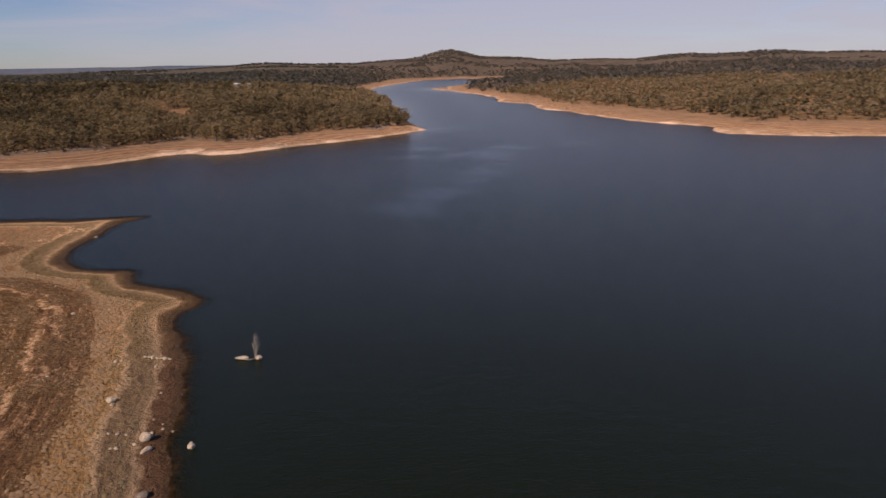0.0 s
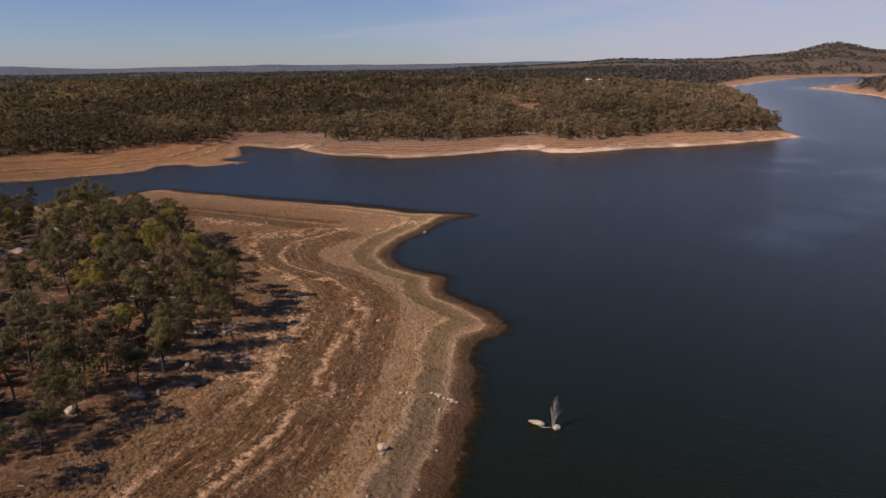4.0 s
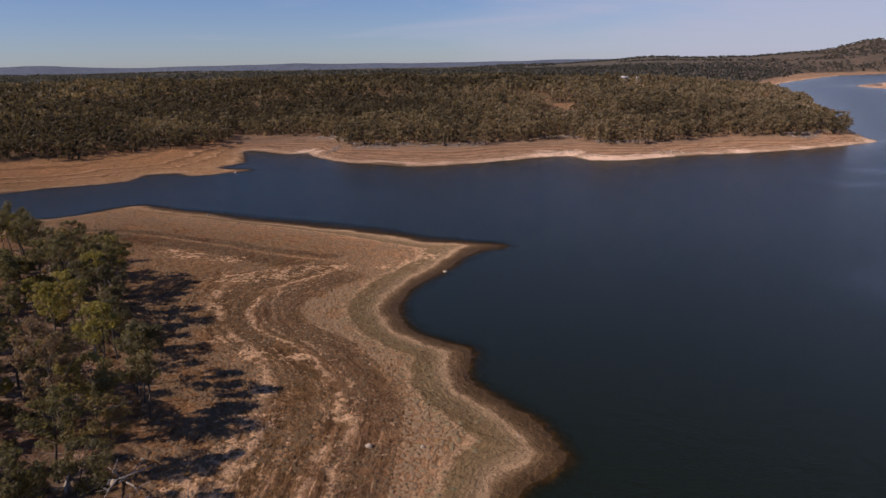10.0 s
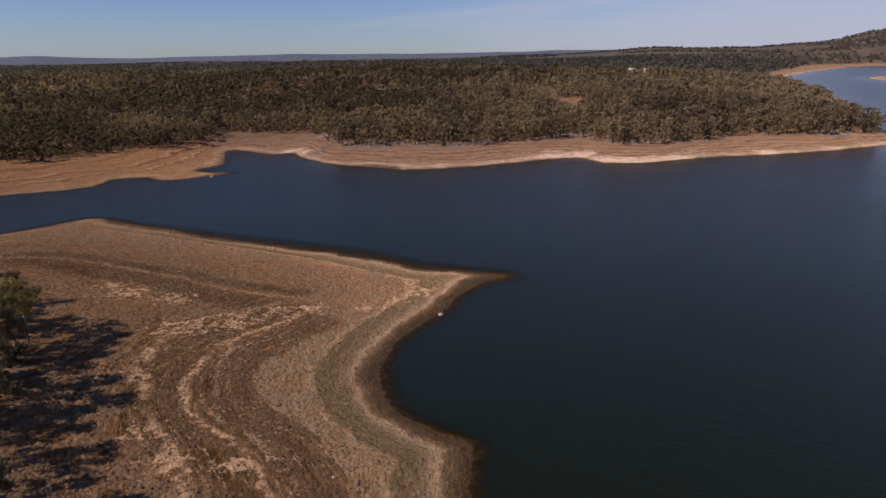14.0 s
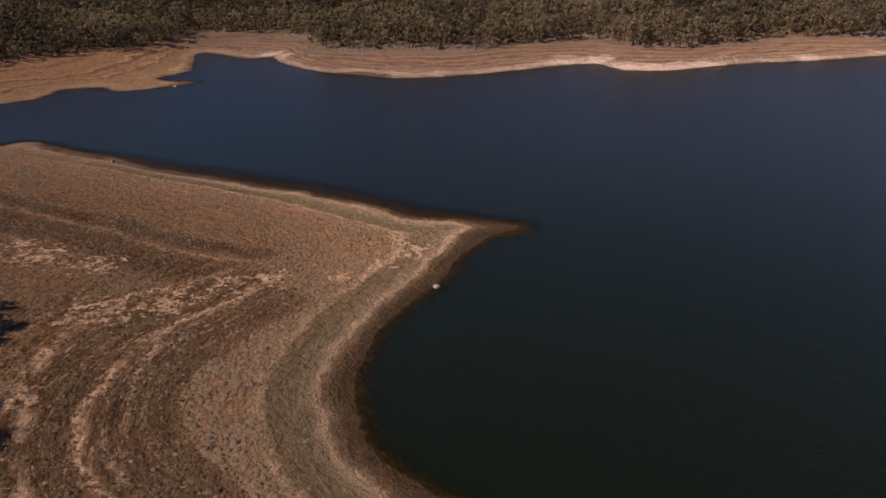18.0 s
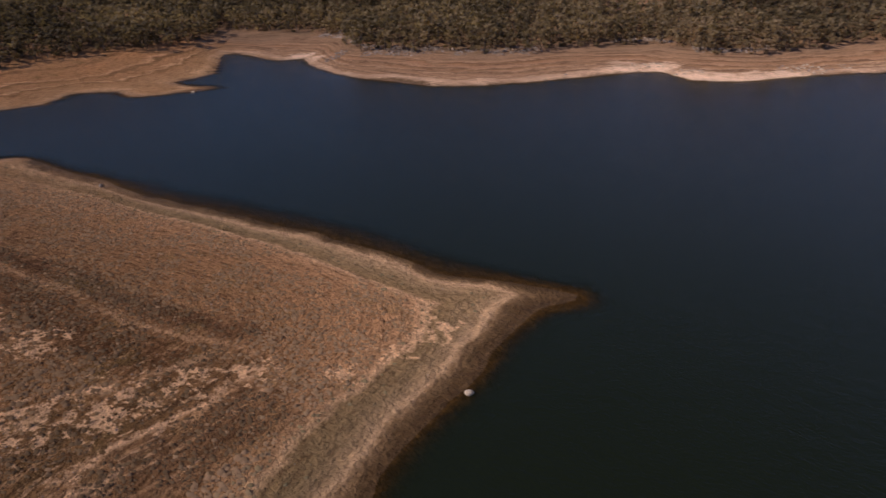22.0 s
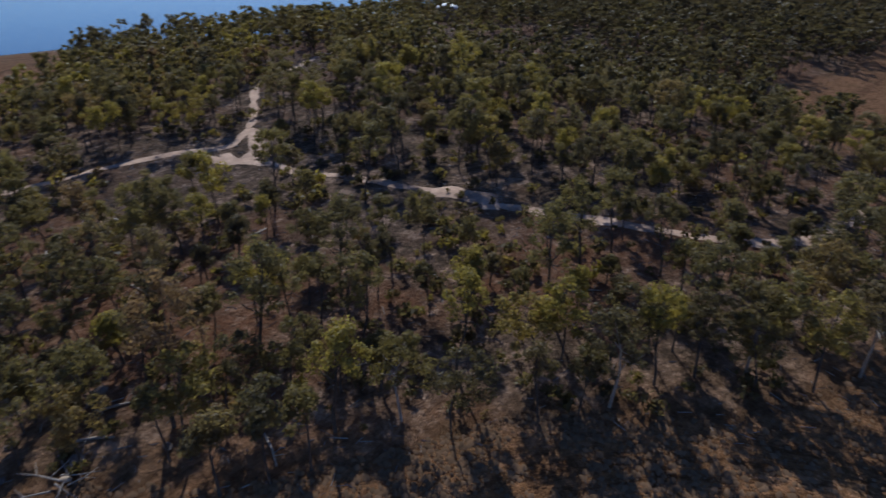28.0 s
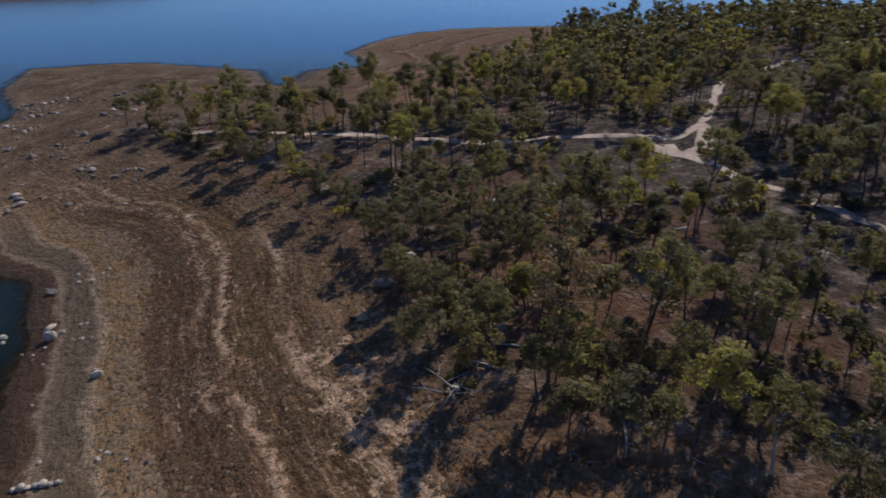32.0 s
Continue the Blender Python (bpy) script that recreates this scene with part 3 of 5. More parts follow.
    reef = ramp_node(n, l, math_node(n, l, "ADD", noise_node(n, l, 0.9, 5, 0.7, pos), centred(n_fine, 0.6)), [(0.36, (0.042, 0.03, 0.018)), (0.52, (0.085, 0.06, 0.035)), (0.66, (0.15, 0.11, 0.066))])
    strand = mix_node(n, l, strand, reef, range_node(n, l, bank, 0.012, 0.0, 0.0, 0.7))
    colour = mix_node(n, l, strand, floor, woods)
    # darker brown along the gully beds
    colour = mix_node(n, l, colour, (0.04, 0.026, 0.016), math_node(n, l, "MULTIPLY", attribute_node(n, "gully"), 0.8))
    clump = ramp_node(n, l, noise_node(n, l, 1.0, 6, 0.75, pos), [(0.33, (0.74, 0.71, 0.66)), (0.5, (1.0, 1.0, 0.98)), (0.67, (1.24, 1.2, 1.12))])
    speck = ramp_node(n, l, noise_node(n, l, 3.6, 5, 0.8, pos), [(0.33, (0.62, 0.60, 0.57)), (0.5, (1.0, 1.0, 0.98)), (0.67, (1.3, 1.27, 1.2))])
    amount = range_node(n, l, bank, 0.0, 0.17, 0.5, 0.66)
    colour = mix_node(n, l, mix_node(n, l, colour, clump, amount, "MULTIPLY"), speck, amount, "MULTIPLY")
    combed = ramp_node(n, l, math_node(n, l, "ADD", streak_fine, centred(n_fine, 0.35)), [(0.34, (0.70, 0.67, 0.63)), (0.5, (1.0, 1.0, 0.97)), (0.66, (1.26, 1.22, 1.15))])
    colour = mix_node(n, l, colour, combed, math_node(n, l, "MULTIPLY", 0.6, math_node(n, l, "SUBTRACT", 1.0, woods)), "MULTIPLY")
    colour = mix_node(n, l, colour, (1.29, 1.08, 0.905), 1.0, "MULTIPLY")
    l.new(colour, bsdf.inputs["Base Color"])
    l.new(range_node(n, l, bank, 0.0, 0.06, 0.4, 0.95), bsdf.inputs["Roughness"])
    bsdf.inputs["Specular IOR Level"].default_value = 0.06
    bsdf.inputs["Diffuse Roughness"].default_value = 0.8
    h = math_node(n, l, "ADD", noise_node(n, l, 2.2, 6, 0.72, pos), math_node(n, l, "MULTIPLY", noise_node(n, l, 0.7, 4, 0.6, pos), 1.6))
    h = math_node(n, l, "ADD", h, math_node(n, l, "MULTIPLY", streak_fine, 1.2))
    h = math_node(n, l, "ADD", h, math_node(n, l, "MULTIPLY", noise_node(n, l, 1.25, 5, 0.7, pos), 1.3))
    bump_node(n, l, h, 1.0, 0.40, bsdf)
    return m


def water_material():
    m, n, l, bsdf = material("lake_water")
    pos = n.new("ShaderNodeNewGeometry").outputs["Position"]
    out = n["Material Output"]
    body = ramp_node(n, l, noise_node(n, l, 0.006, 4, 0.5, pos), [(0.35, (0.0074, 0.0104, 0.0042)), (0.65, (0.0090, 0.0124, 0.0052))])
    l.new(body, bsdf.inputs["Base Color"])
    bsdf.inputs["IOR"].default_value = 1.33
    slick = attribute_node(n, "slick")
    l.new(math_node(n, l, "ADD", range_node(n, l, slick, 0.0, 1.0, 0.20, 0.14), math_node(n, l, "MULTIPLY", attribute_node(n, "still"), -0.11)), bsdf.inputs["Roughness"])
    l.new(math_node(n, l, "ADD", range_node(n, l, slick, 0.0, 1.0, 0.195, 1.0), math_node(n, l, "MULTIPLY", attribute_node(n, "still"), 0.05)), bsdf.inputs["Specular IOR Level"])
    ripple = math_node(n, l, "ADD", noise_node(n, l, 1.9, 5, 0.65, pos, (1.0, 1.8, 1.0)), math_node(n, l, "MULTIPLY", noise_node(n, l, 0.35, 3, 0.5, pos, (1.0, 1.6, 1.0)), 1.1))
    waves = bump_node(n, l, ripple, 0.55, 0.09, bsdf)
    l.new(range_node(n, l, attribute_node(n, "still"), 0.0, 1.0, 0.8, 0.2), waves.inputs["Strength"])
    clear = n.new("ShaderNodeBsdfTransparent")
    clear.inputs["Color"].default_value = (0.80, 0.74, 0.58, 1)
    mix = n.new("ShaderNodeMixShader")
    opaque = math_node(n, l, "SUBTRACT", 1.0, math_node(n, l, "POWER", 2.718, math_node(n, l, "MULTIPLY", attribute_node(n, "depth"), -4.5)), True)
    l.new(opaque, mix.inputs[0])
    l.new(clear.outputs[0], mix.inputs[1])
    l.new(bsdf.outputs[0], mix.inputs[2])
    l.new(mix.outputs[0], out.inputs["Surface"])
    return m


def leaf_material(name, joined, far=False, dry=False):
    m, n, l, bsdf = material(name)
    tint = attribute_node(n, "tint") if joined else n.new("ShaderNodeObjectInfo").outputs["Random"]
    near_tones = [(0.0, (0.125, 0.103, 0.055)), (0.25, (0.155, 0.13, 0.06)), (0.5, (0.205, 0.17, 0.061)), (0.7, (0.20, 0.158, 0.08)), (0.84, (0.31, 0.255, 0.06)), (0.93, (0.32, 0.262, 0.062)), (1.0, (0.24, 0.158, 0.086))]
    # far leaves: browner, and paler because distance haze is put into the colour
    hazy_far_tones = [(0.0, (0.105, 0.081, 0.049)), (0.3, (0.245, 0.186, 0.112)), (0.5, (0.295, 0.222, 0.135)), (0.7, (0.325, 0.234, 0.15)), (0.88, (0.355, 0.244, 0.157)), (1.0, (0.38, 0.245, 0.157))]
    # scrub of the far hills: dry tones, greyed with painted distance haze
    dry_hazy_tones = [(0.0, (0.11, 0.105, 0.095)), (0.35, (0.14, 0.125, 0.11)), (0.6, (0.18, 0.148, 0.125)), (1.0, (0.23, 0.17, 0.14))]
    base = ramp_node(n, l, tint, dry_hazy_tones if dry else hazy_far_tones if far else near_tones)
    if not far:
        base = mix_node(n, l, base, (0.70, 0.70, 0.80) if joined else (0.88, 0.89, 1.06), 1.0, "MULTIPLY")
    leafy = n.new("ShaderNodeNewGeometry").outputs["Random Per Island"]
    shade = ramp_node(n, l, leafy, [(0.0, (0.82, 0.82, 0.82)), (0.6, (1.0, 1.0, 0.98)), (1.0, (1.2, 1.18, 1.06))])
    colour = mix_node(n, l, base, shade, 1.0, "MULTIPLY")
    l.new(colour, bsdf.inputs["Base Color"])
    bsdf.inputs["Roughness"].default_value = 0.55
    bsdf.inputs["Specular IOR Level"].default_value = 0.25
    trans = n.new("ShaderNodeBsdfTranslucent")
    l.new(mix_node(n, l, colour, (1.28, 1.24, 0.8) if not far else (1.25, 1.2, 0.75), 1.0, "MULTIPLY"), trans.inputs["Color"])
    mix = n.new("ShaderNodeMixShader")
    mix.inputs[0].default_value = 0.55
    l.new(bsdf.outputs[0], mix.inputs[1])
    l.new(trans.outputs[0], mix.inputs[2])
    l.new(mix.outputs[0], n["Material Output"].inputs["Surface"])
    return m


def grainy_material(name, stops, scale, rough=0.9, bump=0.5, depth=0.05, stretch=None):
    m, n, l, bsdf = material(name)
    co = n.new("ShaderNodeTexCoord").outputs["Object"]
    big, fine = noise_node(n, l, scale, 6, 0.65, co, stretch), noise_node(n, l, scale * 7, 4, 0.6, co, stretch)
    colour = ramp_node(n, l, big, stops)
    speck = ramp_node(n, l, fine, [(0.3, (0.7, 0.7, 0.7)), (0.7, (1.2, 1.2, 1.2))])
    l.new(mix_node(n, l, colour, speck, 0.8, "MULTIPLY"), bsdf.inputs["Base Color"])
    bsdf.inputs["Roughness"].default_value = rough
    bump_node(n, l, math_node(n, l, "ADD", big, fine), bump, depth, bsdf)
    return m


M_GROUND, M_WATER = ground_material(), water_material()
M_LEAF, M_LEAF_FAR = leaf_material("eucalypt_leaves", False), leaf_material("eucalypt_leaves_far", True, True)
M_SCRUB = leaf_material("hazy_scrub_leaves", True, True, True)
M_LEAF_MID = leaf_material("eucalypt_leaves_joined", True)
M_BARK = grainy_material("eucalypt_bark", [(0.3, (0.035, 0.028, 0.022)), (0.5, (0.075, 0.06, 0.047)), (0.7, (0.15, 0.122, 0.098))], 1.5, 0.9, 0.7, 0.04, (3, 3, 0.5))
M_PALE_BARK = grainy_material("pale_smooth_bark", [(0.3, (0.20, 0.165, 0.13)), (0.5, (0.33, 0.28, 0.225)), (0.7, (0.47, 0.41, 0.34))], 1.2, 0.7, 0.4, 0.03, (3, 3, 0.5))
M_ROCK = grainy_material("granite", [(0.3, (0.24, 0.175, 0.12)), (0.5, (0.46, 0.36, 0.26)), (0.7, (0.62, 0.51, 0.39))], 1.6, 0.9, 0.7, 0.06)
M_DARK_ROCK = grainy_material("weathered_granite", [(0.3, (0.075, 0.06, 0.048)), (0.5, (0.18, 0.14, 0.11)), (0.7, (0.31, 0.25, 0.20))], 1.6, 0.92, 0.7, 0.06)
M_SHALE = grainy_material("grey_pink_shale", [(0.3, (0.16, 0.115, 0.09)), (0.5, (0.28, 0.215, 0.175)), (0.7, (0.40, 0.32, 0.265))], 1.1, 0.95, 0.6, 0.05)
M_DRIFT = grainy_material("bleached_wood", [(0.3, (0.16, 0.135, 0.11)), (0.5, (0.30, 0.255, 0.21)), (0.7, (0.44, 0.385, 0.33))], 2.5, 0.85, 0.6, 0.02, (4, 4, 0.6))
M_ROAD = grainy_material("dirt_road", [(0.3, (0.24, 0.155, 0.105)), (0.5, (0.40, 0.27, 0.185)), (0.7, (0.55, 0.39, 0.28))], 0.35, 0.95, 0.5, 0.06)
M_ROOF = grainy_material("white_roof_metal", [(0.3, (0.66, 0.67, 0.68)), (0.7, (0.8, 0.8, 0.8))], 0.5, 0.45, 0.1, 0.01)
M_WALL = grainy_material("brown_wall_cladding", [(0.3, (0.2, 0.17, 0.135)), (0.7, (0.27, 0.235, 0.19))], 0.6, 0.8, 0.2, 0.01)


# ================= mesh helpers =================
def mesh_object(name, verts, faces, mat, smooth=False):
    me = bpy.data.meshes.new(name)
    me.from_pydata(np.asarray(verts, float).tolist(), [], np.asarray(faces).tolist() if isinstance(faces, np.ndarray) else faces)
    me.materials.append(mat)
    if smooth:
        me.polygons.foreach_set("use_smooth", np.ones(len(me.polygons), bool))
    return me


def float_attribute(me, name, values):
    me.attributes.new(name, "FLOAT", "POINT").data.foreach_set("value", np.asarray(values, np.float32))


def grid_faces(keep):
    """Quads of a grid whose cells are kept; rows run along the second axis."""
    nx = keep.shape[1] + 1
    j, i = np.nonzero(keep)
    a = j * nx + i
    return np.stack([a, a + 1, a + nx + 1, a + nx], 1)


def quad_mesh(name, verts, quads, mat, smooth):
    me = bpy.data.meshes.new(name)
    k = quads.shape[1]
    me.vertices.add(len(verts))
    me.vertices.foreach_set("co", np.asarray(verts, np.float32).ravel())
    me.loops.add(quads.size)
    me.loops.foreach_set("vertex_index", quads.ravel().astype(np.int32))
    me.polygons.add(len(quads))
    me.polygons.foreach_set("loop_start", np.arange(0, quads.size, k, dtype=np.int32))
    me.polygons.foreach_set("use_smooth", np.full(len(quads), smooth))
    me.materials.append(mat)
    me.update(calc_edges=True)
    return me


# ================= ground and water =================
def axis(low, high, step, reach_low, reach_high, growth_low, growth_high):
    mid = np.arange(low, high + step / 2, step)
    def tail(reach, growth):
        out, at, s = [], 0.0, step
        while at < reach:
            s = min(s * growth, 42.0 if at < 2200 else 120.0)
            at += s
            out.append(at)
        return np.array(out)
    return np.concatenate([low - tail(reach_low, growth_low)[::-1], mid, mid[-1] + tail(reach_high, growth_high)])


GX, GY = axis(-170, 0, 1.3, 4300, 4300, 1.04, 1.06), axis(-50, 190, 1.3, 4000, 4400, 1.06, 1.032)
XX, YY = np.meshgrid(GX, GY)
flat_x, flat_y = XX.ravel(), YY.ravel()
flat_z, flat_shore, flat_woods = land(flat_x, flat_y)
flat_gully = gully_bed(flat_x, flat_y)
ground_me = quad_mesh("ground", np.stack([flat_x, flat_y, flat_z], 1), grid_faces(np.ones((len(GY) - 1, len(GX) - 1), bool)), M_GROUND, True)
def soften(values, shape, passes=3, reach=4):
    """Running mean over a grid, both ways."""
    v = np.asarray(values, float).reshape(shape)
    for _ in range(passes):
        for side in (0, 1):
            pad = [(reach, reach) if k == side else (0, 0) for k in (0, 1)]
            run = np.cumsum(np.pad(v, pad, mode="edge"), axis=side)
            lead = np.take(run, range(2 * reach, run.shape[side]), axis=side)
            tail = np.concatenate([np.zeros_like(np.take(run, [0], axis=side)), np.take(run, range(0, run.shape[side] - 2 * reach - 1), axis=side)], axis=side)
            v = (lead - tail) / (2 * reach + 1)
    return v.ravel()


inland = np.clip((flat_shore - 8) / 9, 0, 1)
flat_shore = flat_shore * (1 - inland) + soften(flat_shore, XX.shape) * inland
band_width = np.maximum(flat_shore, 0) + np.abs(np.minimum(flat_woods, 0)) + 0.01
# the north side of the point drops off steeply: its pale sand starts at the water
brink = 1.7 * np.clip((flat_y - 172) / 6, 0, 1) * np.clip((206 - flat_y) / 8, 0, 1) * np.clip((flat_x + 215) / 15, 0, 1) * np.clip((-91 - flat_x) / 5, 0, 1) * np.clip(flat_shore / 0.4, 0, 1) * np.clip((9 - flat_shore) / 6, 0, 1)
float_attribute(ground_me, "bank", np.clip((flat_shore + brink) / 60 * np.maximum(36 / np.maximum(band_width, 14), 1) * np.where(flat_woods > 0, 9, 1), 0.0, 1.0))
float_attribute(ground_me, "gully", flat_gully)
float_attribute(ground_me, "north", np.clip((flat_y + 0.25 * flat_x - 200) / 25, 0, 1))
float_attribute(ground_me, "woods", np.clip((flat_woods + 3 * soft_noise(flat_x, flat_y, 7, 9)) / 8 + 0.3, 0, 1))
float_attribute(ground_me, "remote", np.clip((np.hypot(flat_x + 90, flat_y - 60) - 170) / 60, 0, 1))
float_attribute(ground_me, "plain", np.clip((np.hypot(flat_x + 80, flat_y - 112) - 88) / 45, 0, 1))
low_side, high_side, north_side = [side_distance(flat_x, flat_y, smooth_line(line, False, 3)) for line in (SCARP_LOW, SCARP_HIGH, SCARP_NORTH)]
float_attribute(ground_me, "scarp_low", np.clip(low_side, -40, 40))
float_attribute(ground_me, "scarp_high", np.clip(high_side, -40, 40))
float_attribute(ground_me, "scarp_north", np.clip(north_side, -40, 40))
float_attribute(ground_me, "low_reach", np.clip((153 - flat_y) / 9, 0, 1) * np.clip((-8 - flat_x) / 10, 0, 1) * (flat_shore > 3))
float_attribute(ground_me, "high_reach", np.clip((150 - flat_y) / 6, 0, 1) * np.clip((flat_y - 44) / 10, 0, 1))
float_attribute(ground_me, "north_reach", np.clip((-104 - flat_x) / 7, 0, 1) * np.clip((flat_x + 200) / 12, 0, 1) * np.clip((flat_y - 110) / 10, 0, 1))
scald = np.zeros(len(flat_x))
for sx, sy, sr in SCALDS:
    scald = np.maximum(scald, np.exp(-((flat_x - sx) ** 2 + (flat_y - sy) ** 2) / sr ** 2))
float_attribute(ground_me, "scald", scald)
scree = np.zeros(len(flat_x))
for sx, sy, sr in [(-134, 325, 7), (-124, 331, 6), (-112, 322, 8), (-103, 322, 8), (-95, 330, 7), (-88, 338, 6), (-241, 290, 5), (-232, 285, 5), (-60, 366, 6), (-38, 388, 7), (-12, 432, 9), (150, 450, 12), (100, 600, 12)]:
    scree = np.maximum(scree, np.exp(-((flat_x - sx) ** 2 + (flat_y - sy) ** 2) / sr ** 2))
float_attribute(ground_me, "scree", scree)
float_attribute(ground_me, "rocky", np.clip((36 - flat_y) / 22, 0, 1) * np.clip((flat_x + 75) / 25, 0, 1))
float_attribute(ground_me, "cove", np.clip((101 - flat_y) / 20, 0, 1) * np.clip((flat_x + 75) / 12, 0, 1) * np.clip((flat_y - 20) / 15, 0, 1))
float_attribute(ground_me, "meadow", np.exp(-((flat_x + 148) / 26) ** 2 - ((flat_y - 126) / 14) ** 2))
float_attribute(ground_me, "sandy", np.where(flat_y < 100, 0.45, np.clip((flat_y - 138 + 0.1 * (flat_x + 90)) / 34, 0, 1) + 0.45 * np.clip((112 - flat_y) / 12, 0, 1)))
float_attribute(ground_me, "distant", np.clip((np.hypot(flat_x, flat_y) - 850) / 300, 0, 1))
tagged(new("ground", ground_me), "dry brown lake bed, grassy bank and woodland floor", "ground", kind="structure")

wet = (flat_z < 0.25).reshape(XX.shape)
cells = wet[:-1, :-1] | wet[1:, :-1] | wet[:-1, 1:] | wet[1:, 1:]
water_me = quad_mesh("water", np.stack([flat_x, flat_y, 0 * flat_z], 1), grid_faces(cells), M_WATER, True)
float_attribute(water_me, "depth", np.maximum(-flat_z, 0))
calm = np.zeros(len(flat_x))
for sx, sy, rx, ry in [(-18, 301, 10, 5), (-9, 332, 9, 7), (3, 320, 9, 8), (16, 304, 14, 15), (32, 334, 6, 7), (26, 287, 9, 14), (14, 252, 9, 16), (6, 231, 9, 13), (-1, 210, 8, 12), (-8, 190, 9, 9), (69, 347, 7, 6), (39, 328, 6, 4)]:
    calm = np.maximum(calm, np.exp(-((flat_x - sx) / rx / 1.3) ** 2 - ((flat_y - sy) / ry / 1.4) ** 2))
calm = calm * np.clip(0.75 + 0.8 * soft_noise(flat_x, flat_y, 17, 15) + 0.5 * soft_noise(flat_x, flat_y, 7, 16), 0, 1)
calm = calm * calm * (3 - 2 * calm) * 0.42
calm = np.maximum(calm, 0.85 * np.clip((-45 - flat_y) / 60, 0, 1))
float_attribute(water_me, "slick", calm)
# sheltered water under the far bank lies smoother
lee = 0.75 * np.exp(np.minimum(flat_shore, 0) / 22) * np.clip((flat_y + 0.25 * flat_x - 190) / 30, 0, 1) * np.clip((60 - flat_x) / 60, 0, 1)
float_attribute(water_me, "still", np.maximum(np.clip((-45 - flat_y) / 60, 0, 1), lee))
tagged(new("water", water_me), "dark blue-green lake water with fine ripples", "lake", kind="structure")


# ================= trees =================
def tube(path, radii, sides=6):
    path = np.asarray(path, float)
    verts, faces = [], []
    for i, (p, r) in enumerate(zip(path, radii)):
        d = Vector(path[min(i + 1, len(path) - 1)] - path[max(i - 1, 0)]).normalized()
        a = d.orthogonal().normalized()
        b = d.cross(a)
        for k in range(sides):
            t = 2 * math.pi * k / sides
            q = a * math.cos(t) * r + b * math.sin(t) * r
            verts.append((p[0] + q.x, p[1] + q.y, p[2] + q.z))
    for i in range(len(path) - 1):
        for k in range(sides):
            a, b = i * sides + k, i * sides + (k + 1) % sides
            faces.append((a, b, b + sides, a + sides))
    faces.append(tuple(range((len(path) - 1) * sides, len(path) * sides)))
    return verts, faces


def join_tubes(tubes):
    verts, faces = [], []
    for v, f in tubes:
        k = len(verts)
        verts += v
        faces += [tuple(i + k for i in q) for q in f]
    return verts, faces


def crown_clumps(rng, height, width, count, base=0.5, tight=False):
    """Centres and radii of the leaf clumps of an open eucalypt crown."""
    out = []
    for _ in range(count):
        h = base + (1 - base) * rng.random() ** 0.8
        spread = width * 0.56 * math.sin(math.pi * min(0.95, 0.18 + 0.75 * (h - base) / (1 - base))) ** 0.7
        a, d = rng.random() * 2 * math.pi, spread * math.sqrt(rng.random())
        out.append((math.cos(a) * d, math.sin(a) * d, h * height - 0.5, 0.40 + 0.36 * rng.random() if tight else width * (0.09 + 0.09 * rng.random())))
    return np.array(out)


def leaf_cards(rng, clumps, per_clump, size, sides=4, stray=0.55):
    """Small leaf sprays spread over the clumps: vertices and faces."""
    n = len(clumps) * per_clump
    c = np.repeat(clumps, per_clump, 0)
    d = rng.normal(size=(n, 3))
    d /= np.linalg.norm(d, axis=1)[:, None]
    d[:, 2] *= 0.72
    centre = c[:, :3] + d * c[:, 3:] * (0.35 + 0.75 * rng.random((n, 1)) ** 0.6)
    normal = d + rng.normal(size=(n, 3)) * stray + np.array([0, 0, 0.25])
    normal /= np.linalg.norm(normal, axis=1)[:, None]
    u = np.cross(normal, rng.normal(size=(n, 3)))
    u /= np.linalg.norm(u, axis=1)[:, None] + 1e-9
    w = np.cross(normal, u)
    s = size * (0.6 + 0.8 * rng.random((n, 1)))
    if sides == 4:
        corners = [centre - u * s * 0.9, centre - w * s * 0.42 + u * s * 0.1, centre + u * s, centre + w * s * 0.5]
    else:
        corners = [centre - u * s * 1.1 - w * s * 0.55, centre + u * s * 1.1 - w * s * 0.4, centre + w * s * 0.8]
    verts = np.stack(corners, 1).reshape(-1, 3)
    faces = np.arange(n * sides).reshape(n, sides)
    return verts, faces


def tree_skeleton(rng, height, clumps, lean, girth):
    """The trunk and each limb, as vertices and faces of their own."""
    fork = 0.30 + 0.22 * rng.random()
    bend = rng.normal(size=2) * 0.25
    top = np.array([lean[0], lean[1], height * 0.9])
    path = [np.array([0, 0, -0.4]), np.array([bend[0] * 0.4, bend[1] * 0.4, height * fork * 0.5]),
            np.array([bend[0] + lean[0] * fork, bend[1] + lean[1] * fork, height * fork]), top * 0.68 + np.array([bend[0], bend[1], 0]), top]
    trunk = tube(path, [girth * 1.25, girth, girth * 0.8, girth * 0.4, girth * 0.1], 7)
    limbs = []
    for c in clumps[:: max(1, len(clumps) // 5)][:6]:
        t = fork + 0.3 * rng.random()
        start = np.array([bend[0] + lean[0] * t, bend[1] + lean[1] * t, height * t])
        end = c[:3] * np.array([0.95, 0.95, 1.0])
        if end[2] < start[2]:
            start[2] = end[2] - 0.4
        mid = (start + end) / 2 + np.array([0, 0, -0.25])
        twig = mid + (end - mid) * 0.4 + rng.normal(size=3) * 0.5
        limbs.append(join_tubes([tube([start, mid, end], [girth * 0.45, girth * 0.32, girth * 0.1], 5), tube([mid, twig], [girth * 0.22, girth * 0.08], 4)]))
    return trunk, limbs


